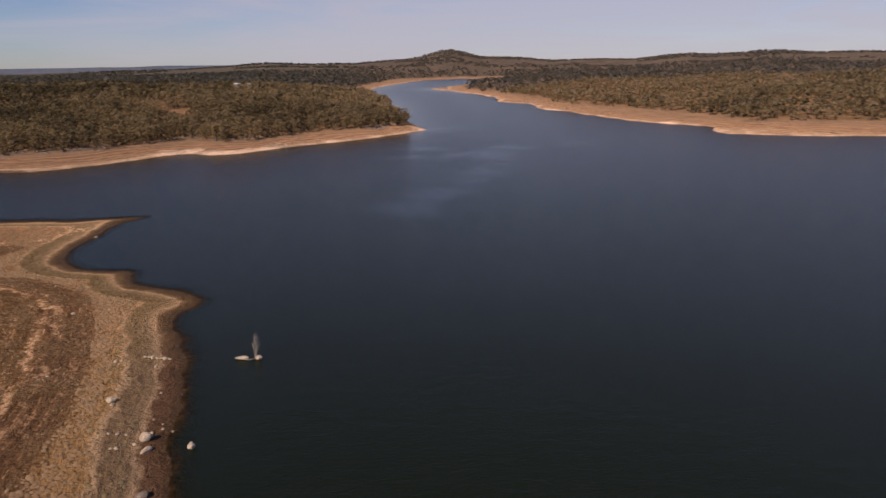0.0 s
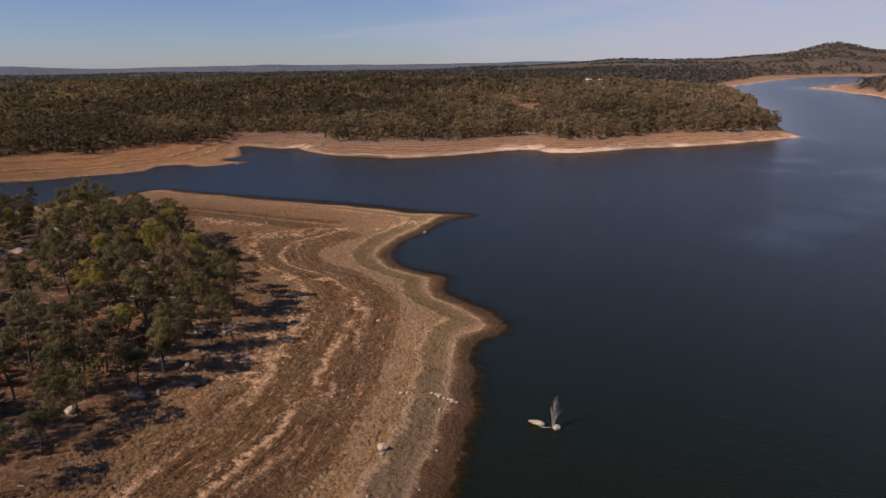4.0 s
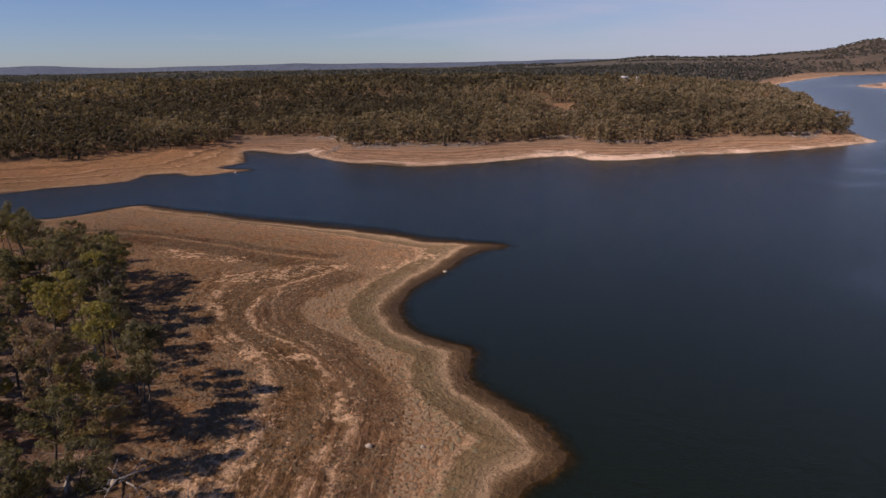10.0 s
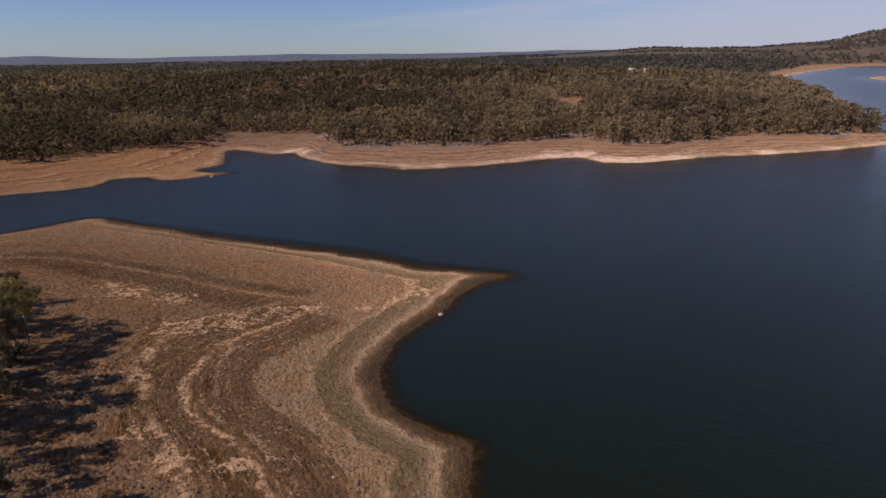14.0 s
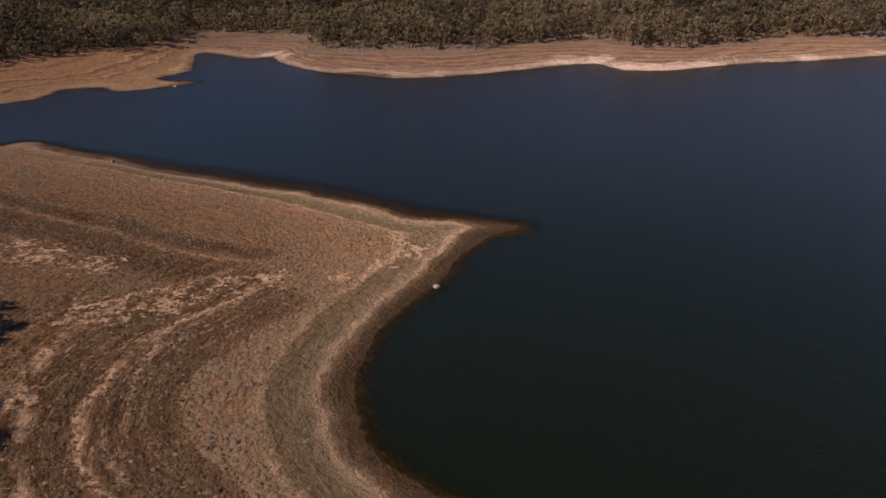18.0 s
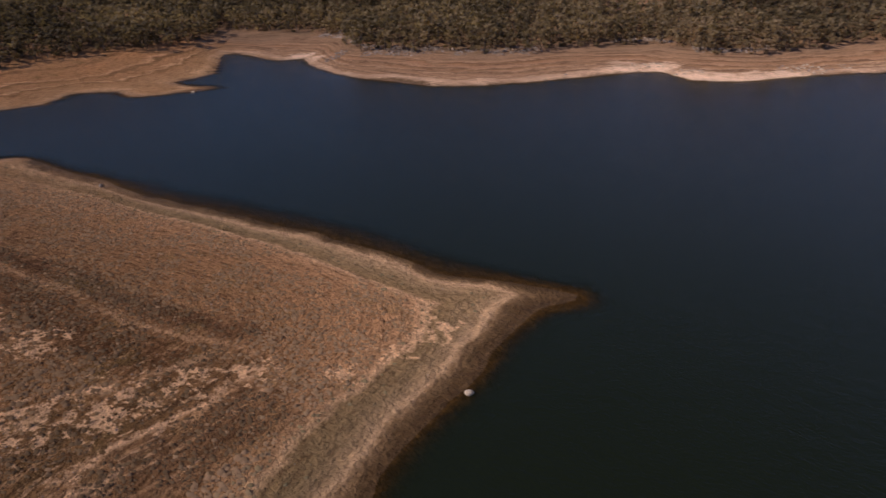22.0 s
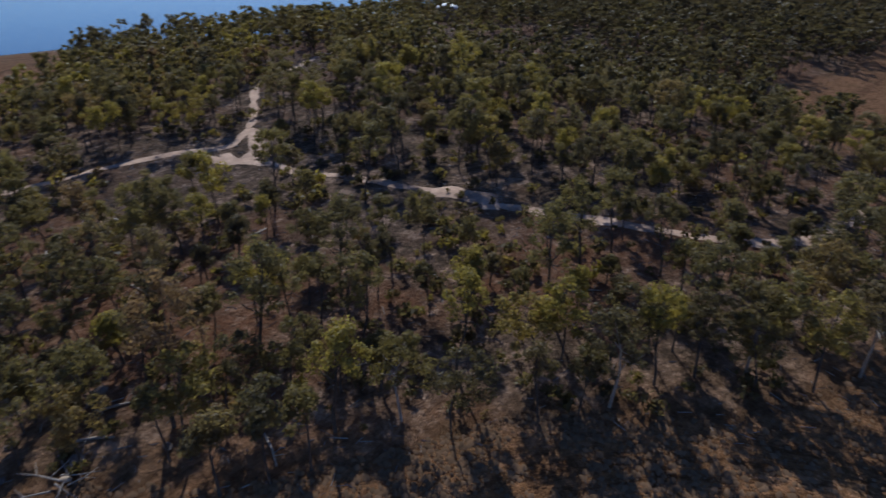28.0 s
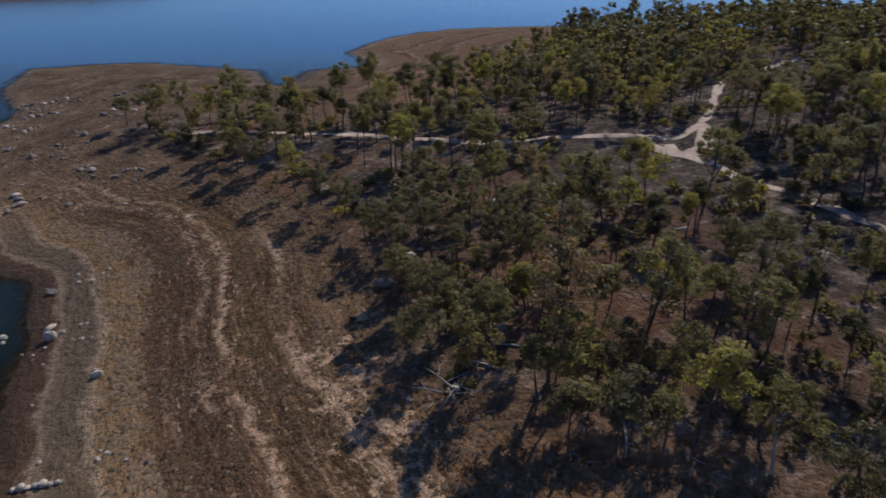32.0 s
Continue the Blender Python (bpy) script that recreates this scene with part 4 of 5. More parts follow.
def make_tree(name, seed, height, width, clump_count, per_clump, leaf, bark, label, low=None):
    rng = np.random.default_rng(seed)
    clumps = crown_clumps(rng, height, width, clump_count, low or 0.57 + 0.035 * (seed % 4), True)
    lean = rng.normal(size=2) * 0.5
    clumps[:, :2] += lean * (clumps[:, 2:3] / height)
    top = tagged(new(name), label, "tree", "eucalypts of the near woods")
    stem, limbs = tree_skeleton(rng, height, clumps, lean, 0.085 + 0.007 * height * rng.random())
    trunk = new("trunk", mesh_object("trunk", *stem, bark, True))
    trunk.parent = top
    for v, f in limbs:
        new("limb", mesh_object("limb", v, f, bark, True)).parent = trunk
    v, f = leaf_cards(rng, clumps, per_clump, leaf, 3, 0.3)
    crown = new("crown", quad_mesh("crown", v, f, M_LEAF, False))
    crown.parent = top
    return top


TREE_SIZES = [(7.8, 3.1), (9.4, 3.6), (11.4, 6.4), (7.0, 2.9), (9.0, 3.0), (10.6, 4.7), (5.8, 2.8), (9.8, 3.5), (8.6, 4.7), (4.6, 2.4), (8.4, 3.3), (10.0, 3.9)]
TREE_LABELS = ["slim olive-green eucalypt with a dark trunk", "open-crowned eucalypt on dry leaf litter", "broad pale-barked gum tree with a spreading crown",
               "small olive eucalypt with a thin bent trunk"]
PATTERNS = []
for k, (hgt, wid) in enumerate(TREE_SIZES):
    PATTERNS.append(make_tree("eucalyptus_tree", 100 + k, hgt, wid, (52 if k == 2 else 34 if k in (5, 8) else 18 + (k % 4) * 4), 100, 0.108, M_PALE_BARK if k in (2,) else M_BARK,
                              TREE_LABELS[2] if k in (2,) else TREE_LABELS[(0, 1, 3)[k % 3]], 0.48 if k == 2 else 0.46 if k == 8 else 0.50 if k == 5 else None))


def scatter(x0, x1, y0, y1, cell, seed, thin=1.0):
    rng = np.random.default_rng(seed)
    gx, gy = np.meshgrid(np.arange(x0, x1, cell), np.arange(y0, y1, cell))
    px = gx.ravel() + rng.random(gx.size) * cell * 0.95
    py = gy.ravel() + rng.random(gx.size) * cell * 0.95
    keep = rng.random(px.size) < thin
    return px[keep], py[keep], rng


# near woods: single trees
VIEW_X, VIEW_Y = -75.0, 100.0
px, py, rng = scatter(-290, 0, -130, 130, 4.6, 11)
pz, ps, pw = land(px, py)
# trees that stand out, most of them along the edge: east, north, pattern, size
MARKED = [(-26.1, 0.7, 8, 1.05), (-26.8, -4.8, 8, 0.9), (-20.6, -3.6, 6, 1.0), (-38.1, 3.4, 8, 1.0), (-42.2, 9.4, 1, 0.9), (-45.0, -8.5, 8, 0.75), (-33.3, 0.5, 5, 0.9),
          (-52.9, 24.8, 5, 0.85), (-44.2, 21.8, 8, 0.85), (-67.8, 54.0, 8, 0.72), (-71.2, 56.6, 8, 0.95), (-70.2, 64.6, 0, 0.9), (-81.4, 87.2, 8, 1.08), (-77.7, 80.1, 5, 0.86),
          (-90.8, 81.6, 5, 1.12), (-98.5, 77.3, 3, 0.8), (-93.4, 76.4, 8, 1.0), (-95.1, 94.9, 2, 0.72), (-120.0, 111.3, 2, 0.8), (-76.4, 78.2, 9, 0.65), (-82.2, 73.1, 9, 1.2), (-76.9, 72.3, 9, 0.9),
          (-85.4, 85.8, 8, 0.9), (-76.5, 60.5, 8, 0.95), (-80.5, 63.5, 5, 0.85), (-84.0, 68.0, 8, 0.95), (-79.0, 57.0, 5, 0.9), (-74.0, 51.5, 8, 1.0), (-86.5, 70.5, 8, 0.9), (-80.0, 69.5, 8, 0.75), (-74.8, 67.5, 9, 1.0), (-84.0, 62.0, 5, 0.95), (-88.5, 66.0, 8, 0.95), (-97.1, 98.4, 8, 0.95), (-108.3, 105.3, 2, 0.82), (-105.8, 104.1, 10, 0.8), (-103.2, 102.0, 0, 0.9), (-127.5, 118.3, 2, 0.8), (-80.2, 86.3, 0, 0.9), (-84.4, 93.2, 10, 1.15), (-87.1, 94.1, 0, 1.0), (-81.4, 91.5, 3, 1.1), (-50.5, 29.5, 8, 0.8), (-56.5, 36.5, 5, 0.75), (-60.5, 42.0, 8, 0.85), (-64.0, 47.0, 8, 0.75), (-70.5, 70.0, 10, 0.9), (-73.5, 75.6, 8, 0.92), (-122.5, 116.2, 8, 1.1),
          (-133.0, 117.0, 8, 1.0), (-124.0, 112.0, 8, 1.1), (-130.0, 112.5, 8, 1.1), (-118.0, 112.8, 8, 0.9), (-116.5, 108.5, 5, 0.8), (-142.0, 118.5, 8, 1.0), (-153.0, 116.0, 10, 1.1), (-72.5, 71.5, 8, 0.8), (-70.3, 66.0, 9, 1.1), (-69.0, 58.0, 8, 0.85), (-74.0, 62.0, 5, 0.8), (-74.5, 75.0, 9, 1.1), (-71.0, 70.0, 6, 0.85),
          (-76.5, 66.5, 0, 0.9), (-72.2, 78.9, 8, 0.85), (-75.4, 82.2, 8, 0.92), (-78.5, 76.5, 6, 0.9), (-82.5, 77.0, 0, 1.0), (-86.5, 79.5, 10, 1.0), (-66.5, 52.5, 6, 0.8),
          (-112.0, 103.0, 8, 1.05), (-122.5, 107.0, 5, 1.0), (-106.5, 99.0, 8, 1.0), (-135.5, 112.0, 8, 1.05), (-141.5, 113.0, 5, 1.0)]
road_gap = np.minimum.reduce([line_distance(px, py, line, False) for line in ROADS])
ok = (pw > 0.5) & (ps > 8) & (road_gap > 2.4) & (soft_noise(px, py, 13, 12) + 0.4 * soft_noise(px, py, 6, 14) > np.where((px > -105) & (px < -62) & (py > 45) & (py < 98), -0.66, np.where((px < -98) & (py > 60), -0.62, np.where((px < -125) & (py > 15), -0.6, -0.36)))) & (np.hypot(px + 114, py - 35) > 5.5) & (np.hypot(px + 251, py + 57) > 9)
# the meeting of the tracks lies open to the north: no tall crown stands close before it
OPEN_TO = np.array((-69.0, 126.4, 39.5))
for kx, ky in [tuple(q) for line, first, last in ((ROADS[0], 36, 64), (ROADS[1], 0, 38)) for q in line[first:last:2]] + [(-114, 36), (-118, 34), (-112, 32), (-128, 73)]:
    kz = float(land([kx], [ky])[0][0])
    way = OPEN_TO - np.array((kx, ky, kz))
    reach = np.hypot(way[0], way[1])
    ux, uy = way[0] / reach, way[1] / reach
    fore, aside = (px - kx) * ux + (py - ky) * uy, np.abs((px - kx) * uy - (py - ky) * ux)
    ok &= ~((fore > 0) & (aside < 1.5) & (kz + fore * way[2] / reach < pz + 8.5) & (rng.random(len(px)) < 0.8))
for mx, my, _, _ in MARKED:
    ok &= np.hypot(px - mx, py - my) > 3.3
px, py, pz = px[ok], py[ok], pz[ok]
order = np.argsort(np.hypot(px - VIEW_X, py - VIEW_Y))
SINGLE = 310
single, rest = order[:SINGLE], order[SINGLE:]
for i in single:
    s = (0.78 + 0.42 * rng.random()) * (0.88 if px[i] < -98 and py[i] > 66 else 0.96)
    m = Matrix.Translation((px[i], py[i], pz[i] - 0.05)) @ Matrix.Rotation(rng.random() * 6.28, 4, "Z") @ Matrix.Diagonal((s, s, s * (0.95 + 0.25 * rng.random()), 1))
    copy_thing(PATTERNS[(0, 1, 3, 4, 5, 6, 7, 8, 9, 10, 11, 1)[int(rng.integers(0, 12))]], m)
for mx, my, kind, s in MARKED:
    m = Matrix.Translation((mx, my, float(land([mx], [my])[0][0]) - 0.05)) @ Matrix.Rotation(mx * 1.7, 4, "Z") @ Matrix.Diagonal((s, s, s, 1))
    copy_thing(PATTERNS[kind], m)
for k, ob in enumerate(PATTERNS):
    i = rest[k * 2]
    ob.matrix_basis = Matrix.Translation((px[i], py[i], pz[i]))


def forest(name, label, x, y, z, rng, height, width, clump_count, per_clump, leaf, trunk_sides, leaves=None):
    """Many trees in one mesh, each put together from leaf sprays and a tapering trunk."""
    kinds = []
    for k in range(12):
        c = crown_clumps(rng, height, width, clump_count, 0.3 if leaves is M_LEAF_MID else 0.14)
        v, f = leaf_cards(rng, c, per_clump, leaf, 3)
        kinds.append(v)
    nv = len(kinds[0])
    n = len(x)
    s, a, kind = 0.75 + 0.5 * rng.random(n), rng.random(n) * 6.28, rng.integers(0, 12, n)
    base = np.stack(kinds)[kind]
    ca, sa = np.cos(a)[:, None], np.sin(a)[:, None]
    vx = (base[:, :, 0] * ca - base[:, :, 1] * sa) * s[:, None] + x[:, None]
    vy = (base[:, :, 0] * sa + base[:, :, 1] * ca) * s[:, None] + y[:, None]
    vz = base[:, :, 2] * s[:, None] + z[:, None]
    verts = np.stack([vx, vy, vz], 2).reshape(-1, 3)
    faces = np.arange(n * nv).reshape(-1, 3)
    me = quad_mesh(name, verts, faces, leaves or M_LEAF_FAR, False)
    tint = np.clip(0.45 - 0.45 * np.clip((-150 - x) / 150, 0, 1) + 0.3 * soft_noise(x, y, 60, 21) + 0.2 * soft_noise(x, y, 17, 22) + 0.45 * (rng.random(n) - 0.5), 0, 1)
    float_attribute(me, "tint", np.repeat(tint, nv))
    top = tagged(new(name, me), label, "woodland", kind="stuff")
    if trunk_sides:
        t = np.arange(trunk_sides) * 2 * math.pi / trunk_sides
        ring = np.stack([np.cos(t), np.sin(t)], 1)
        low = np.concatenate([ring * 0.2, np.full((trunk_sides, 1), -0.4)], 1)
        high = np.concatenate([ring * 0.07, np.full((trunk_sides, 1), height * 0.75)], 1)
        one = np.vstack([low, high])
        q = np.array([(k, (k + 1) % trunk_sides, trunk_sides + (k + 1) % trunk_sides, trunk_sides + k) for k in range(trunk_sides)])
        tv = (one[None] * np.array([1, 1, 1]) * s[:, None, None] + np.stack([x, y, z], 1)[:, None]).reshape(-1, 3)
        tf = (q[None] + (np.arange(n) * 2 * trunk_sides)[:, None, None]).reshape(-1, 4)
        trunks = tagged(new("trunks", quad_mesh("trunks", tv, tf, M_BARK, True)), kind="stuff")
        trunks.parent = top
    return top


used = np.zeros(len(px), bool)
used[order[:SINGLE]] = True
used[[rest[k * 2] for k in range(len(PATTERNS))]] = True
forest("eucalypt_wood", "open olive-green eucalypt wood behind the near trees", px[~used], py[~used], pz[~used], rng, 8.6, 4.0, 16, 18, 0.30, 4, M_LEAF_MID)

# woods round the lake, by distance
def belt(name, label, cell, near, far, seed, thin, *shape):
    x, y, r = scatter(VIEW_X - far, VIEW_X + far, VIEW_Y - far * 0.9, VIEW_Y + far, cell, seed, thin)
    d = np.hypot(x - VIEW_X, y - VIEW_Y)
    head = np.degrees(np.arctan2(-(x - VIEW_X), y - VIEW_Y)) % 360
    ok = (d > near) & (d < far) & ((head < (225 if near < 300 else 100)) | (head > 290)) & ~((x > -290) & (x < 0) & (y > -130) & (y < 130))
    x, y, d = x[ok], y[ok], d[ok]
    z, s, w = land(x, y)
    ok = (w > np.where((y > 440) & (x > 60), -10.0, np.where(y > 200, -5.5, 0.5))) & (s > 6) & ((soft_noise(x, y, 38, 31) + 0.5 * soft_noise(x, y, 14, 32) > -0.52) | (w < 22))
    x, y, z = x[ok], y[ok], z[ok]
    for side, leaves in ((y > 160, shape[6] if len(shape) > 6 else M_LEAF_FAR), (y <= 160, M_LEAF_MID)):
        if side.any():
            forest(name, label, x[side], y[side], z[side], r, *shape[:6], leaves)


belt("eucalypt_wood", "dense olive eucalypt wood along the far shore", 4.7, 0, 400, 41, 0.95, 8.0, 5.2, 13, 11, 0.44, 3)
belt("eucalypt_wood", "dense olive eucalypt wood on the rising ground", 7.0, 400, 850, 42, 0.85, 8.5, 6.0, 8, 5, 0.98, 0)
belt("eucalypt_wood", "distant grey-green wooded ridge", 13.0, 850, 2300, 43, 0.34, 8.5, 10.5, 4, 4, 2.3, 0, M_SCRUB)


# trees on the skyline hills
x, y, r = scatter(-3800, 2600, 500, 3950, 27.0, 44, 0.85)
d, az = np.hypot(x, y), np.degrees(np.arctan2(x, y))
ok = (d > 2250) & (d < 3900) & (az > -80) & (az < 36) & ((soft_noise(x, y, 260, 33) + 0.5 * soft_noise(x, y, 90, 34) > 0.25) | ((d > 3550) & (az > -21)))
x, y = x[ok], y[ok]
z, s, w = land(x, y)
ok = w > 2
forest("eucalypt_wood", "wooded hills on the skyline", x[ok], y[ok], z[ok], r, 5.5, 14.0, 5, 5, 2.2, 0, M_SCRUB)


# blue ranges on the horizon, far beyond the woods: the blue is painted haze
def far_range():
    az = np.radians(np.arange(-112.0, 12.0, 0.25))
    deg = np.degrees(az)
    rise = 0.27 + 0.15 * soft_noise(deg, 0 * deg, 6, 61) + 0.05 * soft_noise(deg, 0 * deg, 2.3, 62) + 0.10 * np.exp(-((deg + 58) / 7) ** 2)
    rows = []
    for reach, share in ((4330, -1.0), (4450, 0.45), (4600, 1.0), (4750, -1.0)):
        top = 40 + reach * np.tan(np.radians(np.maximum(rise, 0.02))) if share > 0.9 else 40 * share + 10 * soft_noise(deg, 0 * deg + reach, 3, 63)
        rows.append(np.stack([np.sin(az) * reach, np.cos(az) * reach, top + 0 * az], 1))
    n = len(az)
    quads = np.concatenate([np.stack([np.arange(n - 1) + k * n, np.arange(1, n) + k * n, np.arange(1, n) + (k + 1) * n, np.arange(n - 1) + (k + 1) * n], 1) for k in range(3)])
    mat = grainy_material("hazy_far_range", [(0.3, (0.085, 0.10, 0.135)), (0.7, (0.11, 0.13, 0.165))], 0.004, 1.0, 0.1, 1.0)
    tagged(new("backdrop", quad_mesh("backdrop", np.vstack(rows), quads, mat, True)), "forested ranges on the horizon, haze put into their blue-grey colour", "mountains", kind="structure")


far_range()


# ================= roads and tracks =================
def road_ribbon(name, line, width, label):
    """A worn track laid on the ground, with ragged edges."""
    d = np.gradient(line, axis=0)
    d /= np.linalg.norm(d, axis=1)[:, None]
    side = np.stack([-d[:, 1], d[:, 0]], 1)
    cols = np.linspace(-1, 1, 7)
    rows = []
    for i, (p, s) in enumerate(zip(line, side)):
        wear = [width * (0.5 + 0.30 * float(soft_noise(p[:1], p[1:], 2.3, seed)[0]) + 0.16 * float(soft_noise(p[:1], p[1:], 7.0, seed + 3)[0])) for seed in (91, 97)]
        rows.append([p + s * c * wear[int(c > 0)] for c in cols])
    g = np.array(rows)
    z = land(g[..., 0].ravel(), g[..., 1].ravel())[0].reshape(g.shape[:2]) + 0.10 - 0.05 * np.abs(cols)[None] ** 2
    verts = np.concatenate([g, z[..., None]], 2).reshape(-1, 3)
    keep = np.ones((len(line) - 1, len(cols) - 1), bool)
    return tagged(new(name, quad_mesh(name, verts, grid_faces(keep), M_ROAD, True)), label, "track", kind="structure")


def dense(line, step=0.8):
    seg = np.linalg.norm(np.diff(line, axis=0), axis=1)
    s = np.concatenate([[0], np.cumsum(seg)])
    t = np.arange(0, s[-1], step)
    return np.stack([np.interp(t, s, line[:, 0]), np.interp(t, s, line[:, 1])], 1)


road_ribbon("road", dense(ROADS[0]), 1.7, "pale dirt track along the wooded ridge")
road_ribbon("road", dense(ROADS[1]), 1.7, "pale dirt track down through the woods")
road_ribbon("road", dense(smooth_line([(-110, 28), (-111, 34), (-113.5, 37.5), (-117, 36), (-120, 31), (-122, 25)], False, 4)), 2.3, "wide pale turning place where the tracks meet")
road_ribbon("road", dense(smooth_line([(-125, 67), (-127.5, 70), (-128.5, 74), (-126.5, 76.5)], False, 4)), 2.8, "bare pale patch beside the track")


# ================= stones =================
def stone_mesh(name, seed, mat, flat=0.7):
    rng = np.random.default_rng(seed)
    bm = bmesh.new()
    bmesh.ops.create_icosphere(bm, subdivisions=2, radius=0.5)
    off = Vector(rng.random(3) * 50)
    cuts = [Vector(rng.normal(size=3)).normalized() for _ in range(5)]
    for v in bm.verts:
        p = v.co.copy()
        r = 1 + 0.35 * noise.noise(p * 1.7 + off) + 0.12 * noise.noise(p * 5 + off)
        p *= r
        for c in cuts:
            d = p.dot(c) - 0.40
            if d > 0:
                p -= c * d * 0.85
        v.co = Vector((p.x, p.y * 0.85, p.z * flat))
    me = bpy.data.meshes.new(name)
    bm.to_mesh(me)
    bm.free()
    me.materials.append(mat)
    return me


PALE_STONES = [stone_mesh("stone", 300 + k, M_ROCK, 0.62 + 0.1 * (k % 3)) for k in range(6)]
DARK_STONES = [stone_mesh("stone", 320 + k, M_DARK_ROCK, 0.55 + 0.1 * (k % 3)) for k in range(6)]


def stone(name, me, x, y, size, label, group="", sink=0.28, stretch=(1, 1, 1), turn=0.0, z=None):
    if z is None:
        z = float(land([x], [y])[0][0])
    ob = new(name, me)
    ob.matrix_basis = Matrix.Translation((x, y, z + size * stretch[2] * (0.33 - sink))) @ Matrix.Rotation(turn, 4, "Z") @ Matrix.Diagonal((size * stretch[0], size * stretch[1], size * stretch[2], 1))
    return tagged(ob, label, "rock", group)


BEACH = "pale stones on the lake beach"
stone("boulder", PALE_STONES[0], -33.3, 65.0, 1.6, "large pale rounded granite boulder on the grey beach", BEACH, 0.1, (0.85, 0.8, 1.3), 0.5)
stone("boulder", PALE_STONES[3], -32.4, 62.9, 1.35, "pale tilted granite boulder beside a larger one", BEACH, 0.2, (1.1, 0.7, 0.8), 1.2)
for k, (dx, dy, s) in enumerate([(-0.9, -1.0, 0.55), (0.9, -2.2, 0.7), (-2.4, -2.0, 0.5), (-3.0, -2.1, 0.4), (-0.1, 1.6, 0.45), (0.7, 2.6, 0.4), (-3.6, 0.9, 0.55), (-2.6, 0.8, 0.4), (2.0, 2.2, 0.35), (-4.6, 0.8, 0.4), (0.3, 3.6, 0.3)]):
    stone("stone", PALE_STONES[k % 6], -33.3 + dx, 65.0 + dy, s, "small pale stone on the grey beach", BEACH, 0.2, turn=k * 1.3)
stone("boulder", PALE_STONES[1], -41.0, 72.9, 1.25, "pale granite boulder with a dark shaded side", BEACH, 0.15, (1, 0.8, 0.9), 0.2)
stone("stone", PALE_STONES[4], -40.5, 72.0, 0.5, "small pale stone beside a boulder", BEACH, 0.2)
for k in range(7):
    stone("stone", PALE_STONES[k % 6], -42.6 + 0.58 * k, 86.2 + 0.08 * math.sin(k * 2.1), 0.55 + 0.25 * (k in (5, 2)), "pale stone in a short row across the beach", BEACH, 0.15, turn=k * 0.9)
for k, (x, y, s) in enumerate([(-45.6, 83.9, 0.6), (-45.0, 84.4, 0.55), (-44.9, 83.4, 0.35), (-40.0, 83.6, 0.5), (-47.4, 84.9, 0.35), (-60.7, 101.3, 0.75), (-86.3, 159.0, 0.9), (-56.4, 104.5, 0.5),
                                (-222.6, 229.7, 1.1), (-51.6, 78.0, 0.4), (-36.2, 76.0, 0.35), (-49.4, 112.3, 0.3), (-34.4, 69.5, 0.3), (-67.0, 54.3, 0.35), (-72.5, 117.0, 0.4)]):
    stone("stone", PALE_STONES[(k * 5) % 6], x, y, s, "single pale stone lying on the dry lake bed", BEACH, 0.18, turn=k * 0.7)
for k, (x, y) in enumerate([(-33.0, 52.4), (-34.4, 52.2), (-32.0, 53.4), (-35.3, 53.1), (-33.7, 53.6), (-31.2, 51.6), (-36.0, 51.8), (-34.9, 51.3)]):
    stone("stone", PALE_STONES[k % 6], x, y, 0.45 + 0.1 * (k % 3), "pale stone in a small heap above the cove", BEACH, 0.2, turn=k)
stone("rock", PALE_STONES[2], -28.0, 63.9, 0.95, "pale rock standing out of shallow water", "rocks in the lake", 0.2, z=0.02)
stone("rock", PALE_STONES[5], -28.3, 64.7, 0.6, "dark wet rock in shallow water", "rocks in the lake", 0.25, z=-0.05)
stone("rock", PALE_STONES[3], -28.9, 86.5, 1.9, "long pale flat rock standing out of the lake", "rocks in the lake", 0.12, (1.0, 0.45, 0.5), 0.15, z=0.02)
stone("rock", PALE_STONES[1], -26.6, 86.6, 0.95, "pale rock at the foot of a drowned tree", "rocks in the lake", 0.15, z=0.0)
WOODROCK = "weathered boulders under the trees"
for k, (x, y, s) in enumerate([(-68.7, 64.7, 2.5), (-69.9, 65.6, 1.2), (-75.3, 81.8, 1.6), (-74.2, 82.8, 0.9), (-79.2, 75.4, 1.5), (-78.3, 76.2, 1.1), (-80.6, 85.0, 1.0), (-71.8, 58.8, 1.6), (-73.1, 57.6, 1.1),
                                (-70.9, 79.6, 0.9), (-69.6, 77.4, 0.7), (-70.4, 73.2, 0.8), (-72.4, 76.4, 1.0), (-71.6, 68.8, 0.9), (-73.6, 70.8, 0.8), (-70.2, 83.2, 0.6)]):
    stone("boulder", (PALE_STONES if k % 4 == 3 else DARK_STONES)[k % 6], x, y, s, "weathered grey granite boulder in the shade of the trees", WOODROCK, 0.2, (1, 0.8, 0.75), k * 0.8)
stone("post", stone_mesh("post", 351, M_DRIFT, 2.4), -67.1, 66.3, 0.4, "short weathered wooden stump on the bank", "", -0.5)
for x, y, tall in [(-67.2, 85.0, 1.15), (-61.4, 70.5, 1.0)]:
    stake = tagged(new("stake", mesh_object("stake", *tube([(0, 0, -0.2), (0.02, 0.01, tall * 0.5), (0.05, 0.03, tall)], [0.055, 0.05, 0.045], 7), M_DRIFT, True)), "thin pale wooden stake standing on the dry bank", "stake", "stakes on the bank")
    stake.matrix_basis = Matrix.Translation((x, y, float(land([x], [y])[0][0])))
stone("stump", stone_mesh("stump", 352, M_DARK_ROCK, 0.9), -168.6, 171.6, 0.9, "black charred stump at the water's edge", "", 0.1)

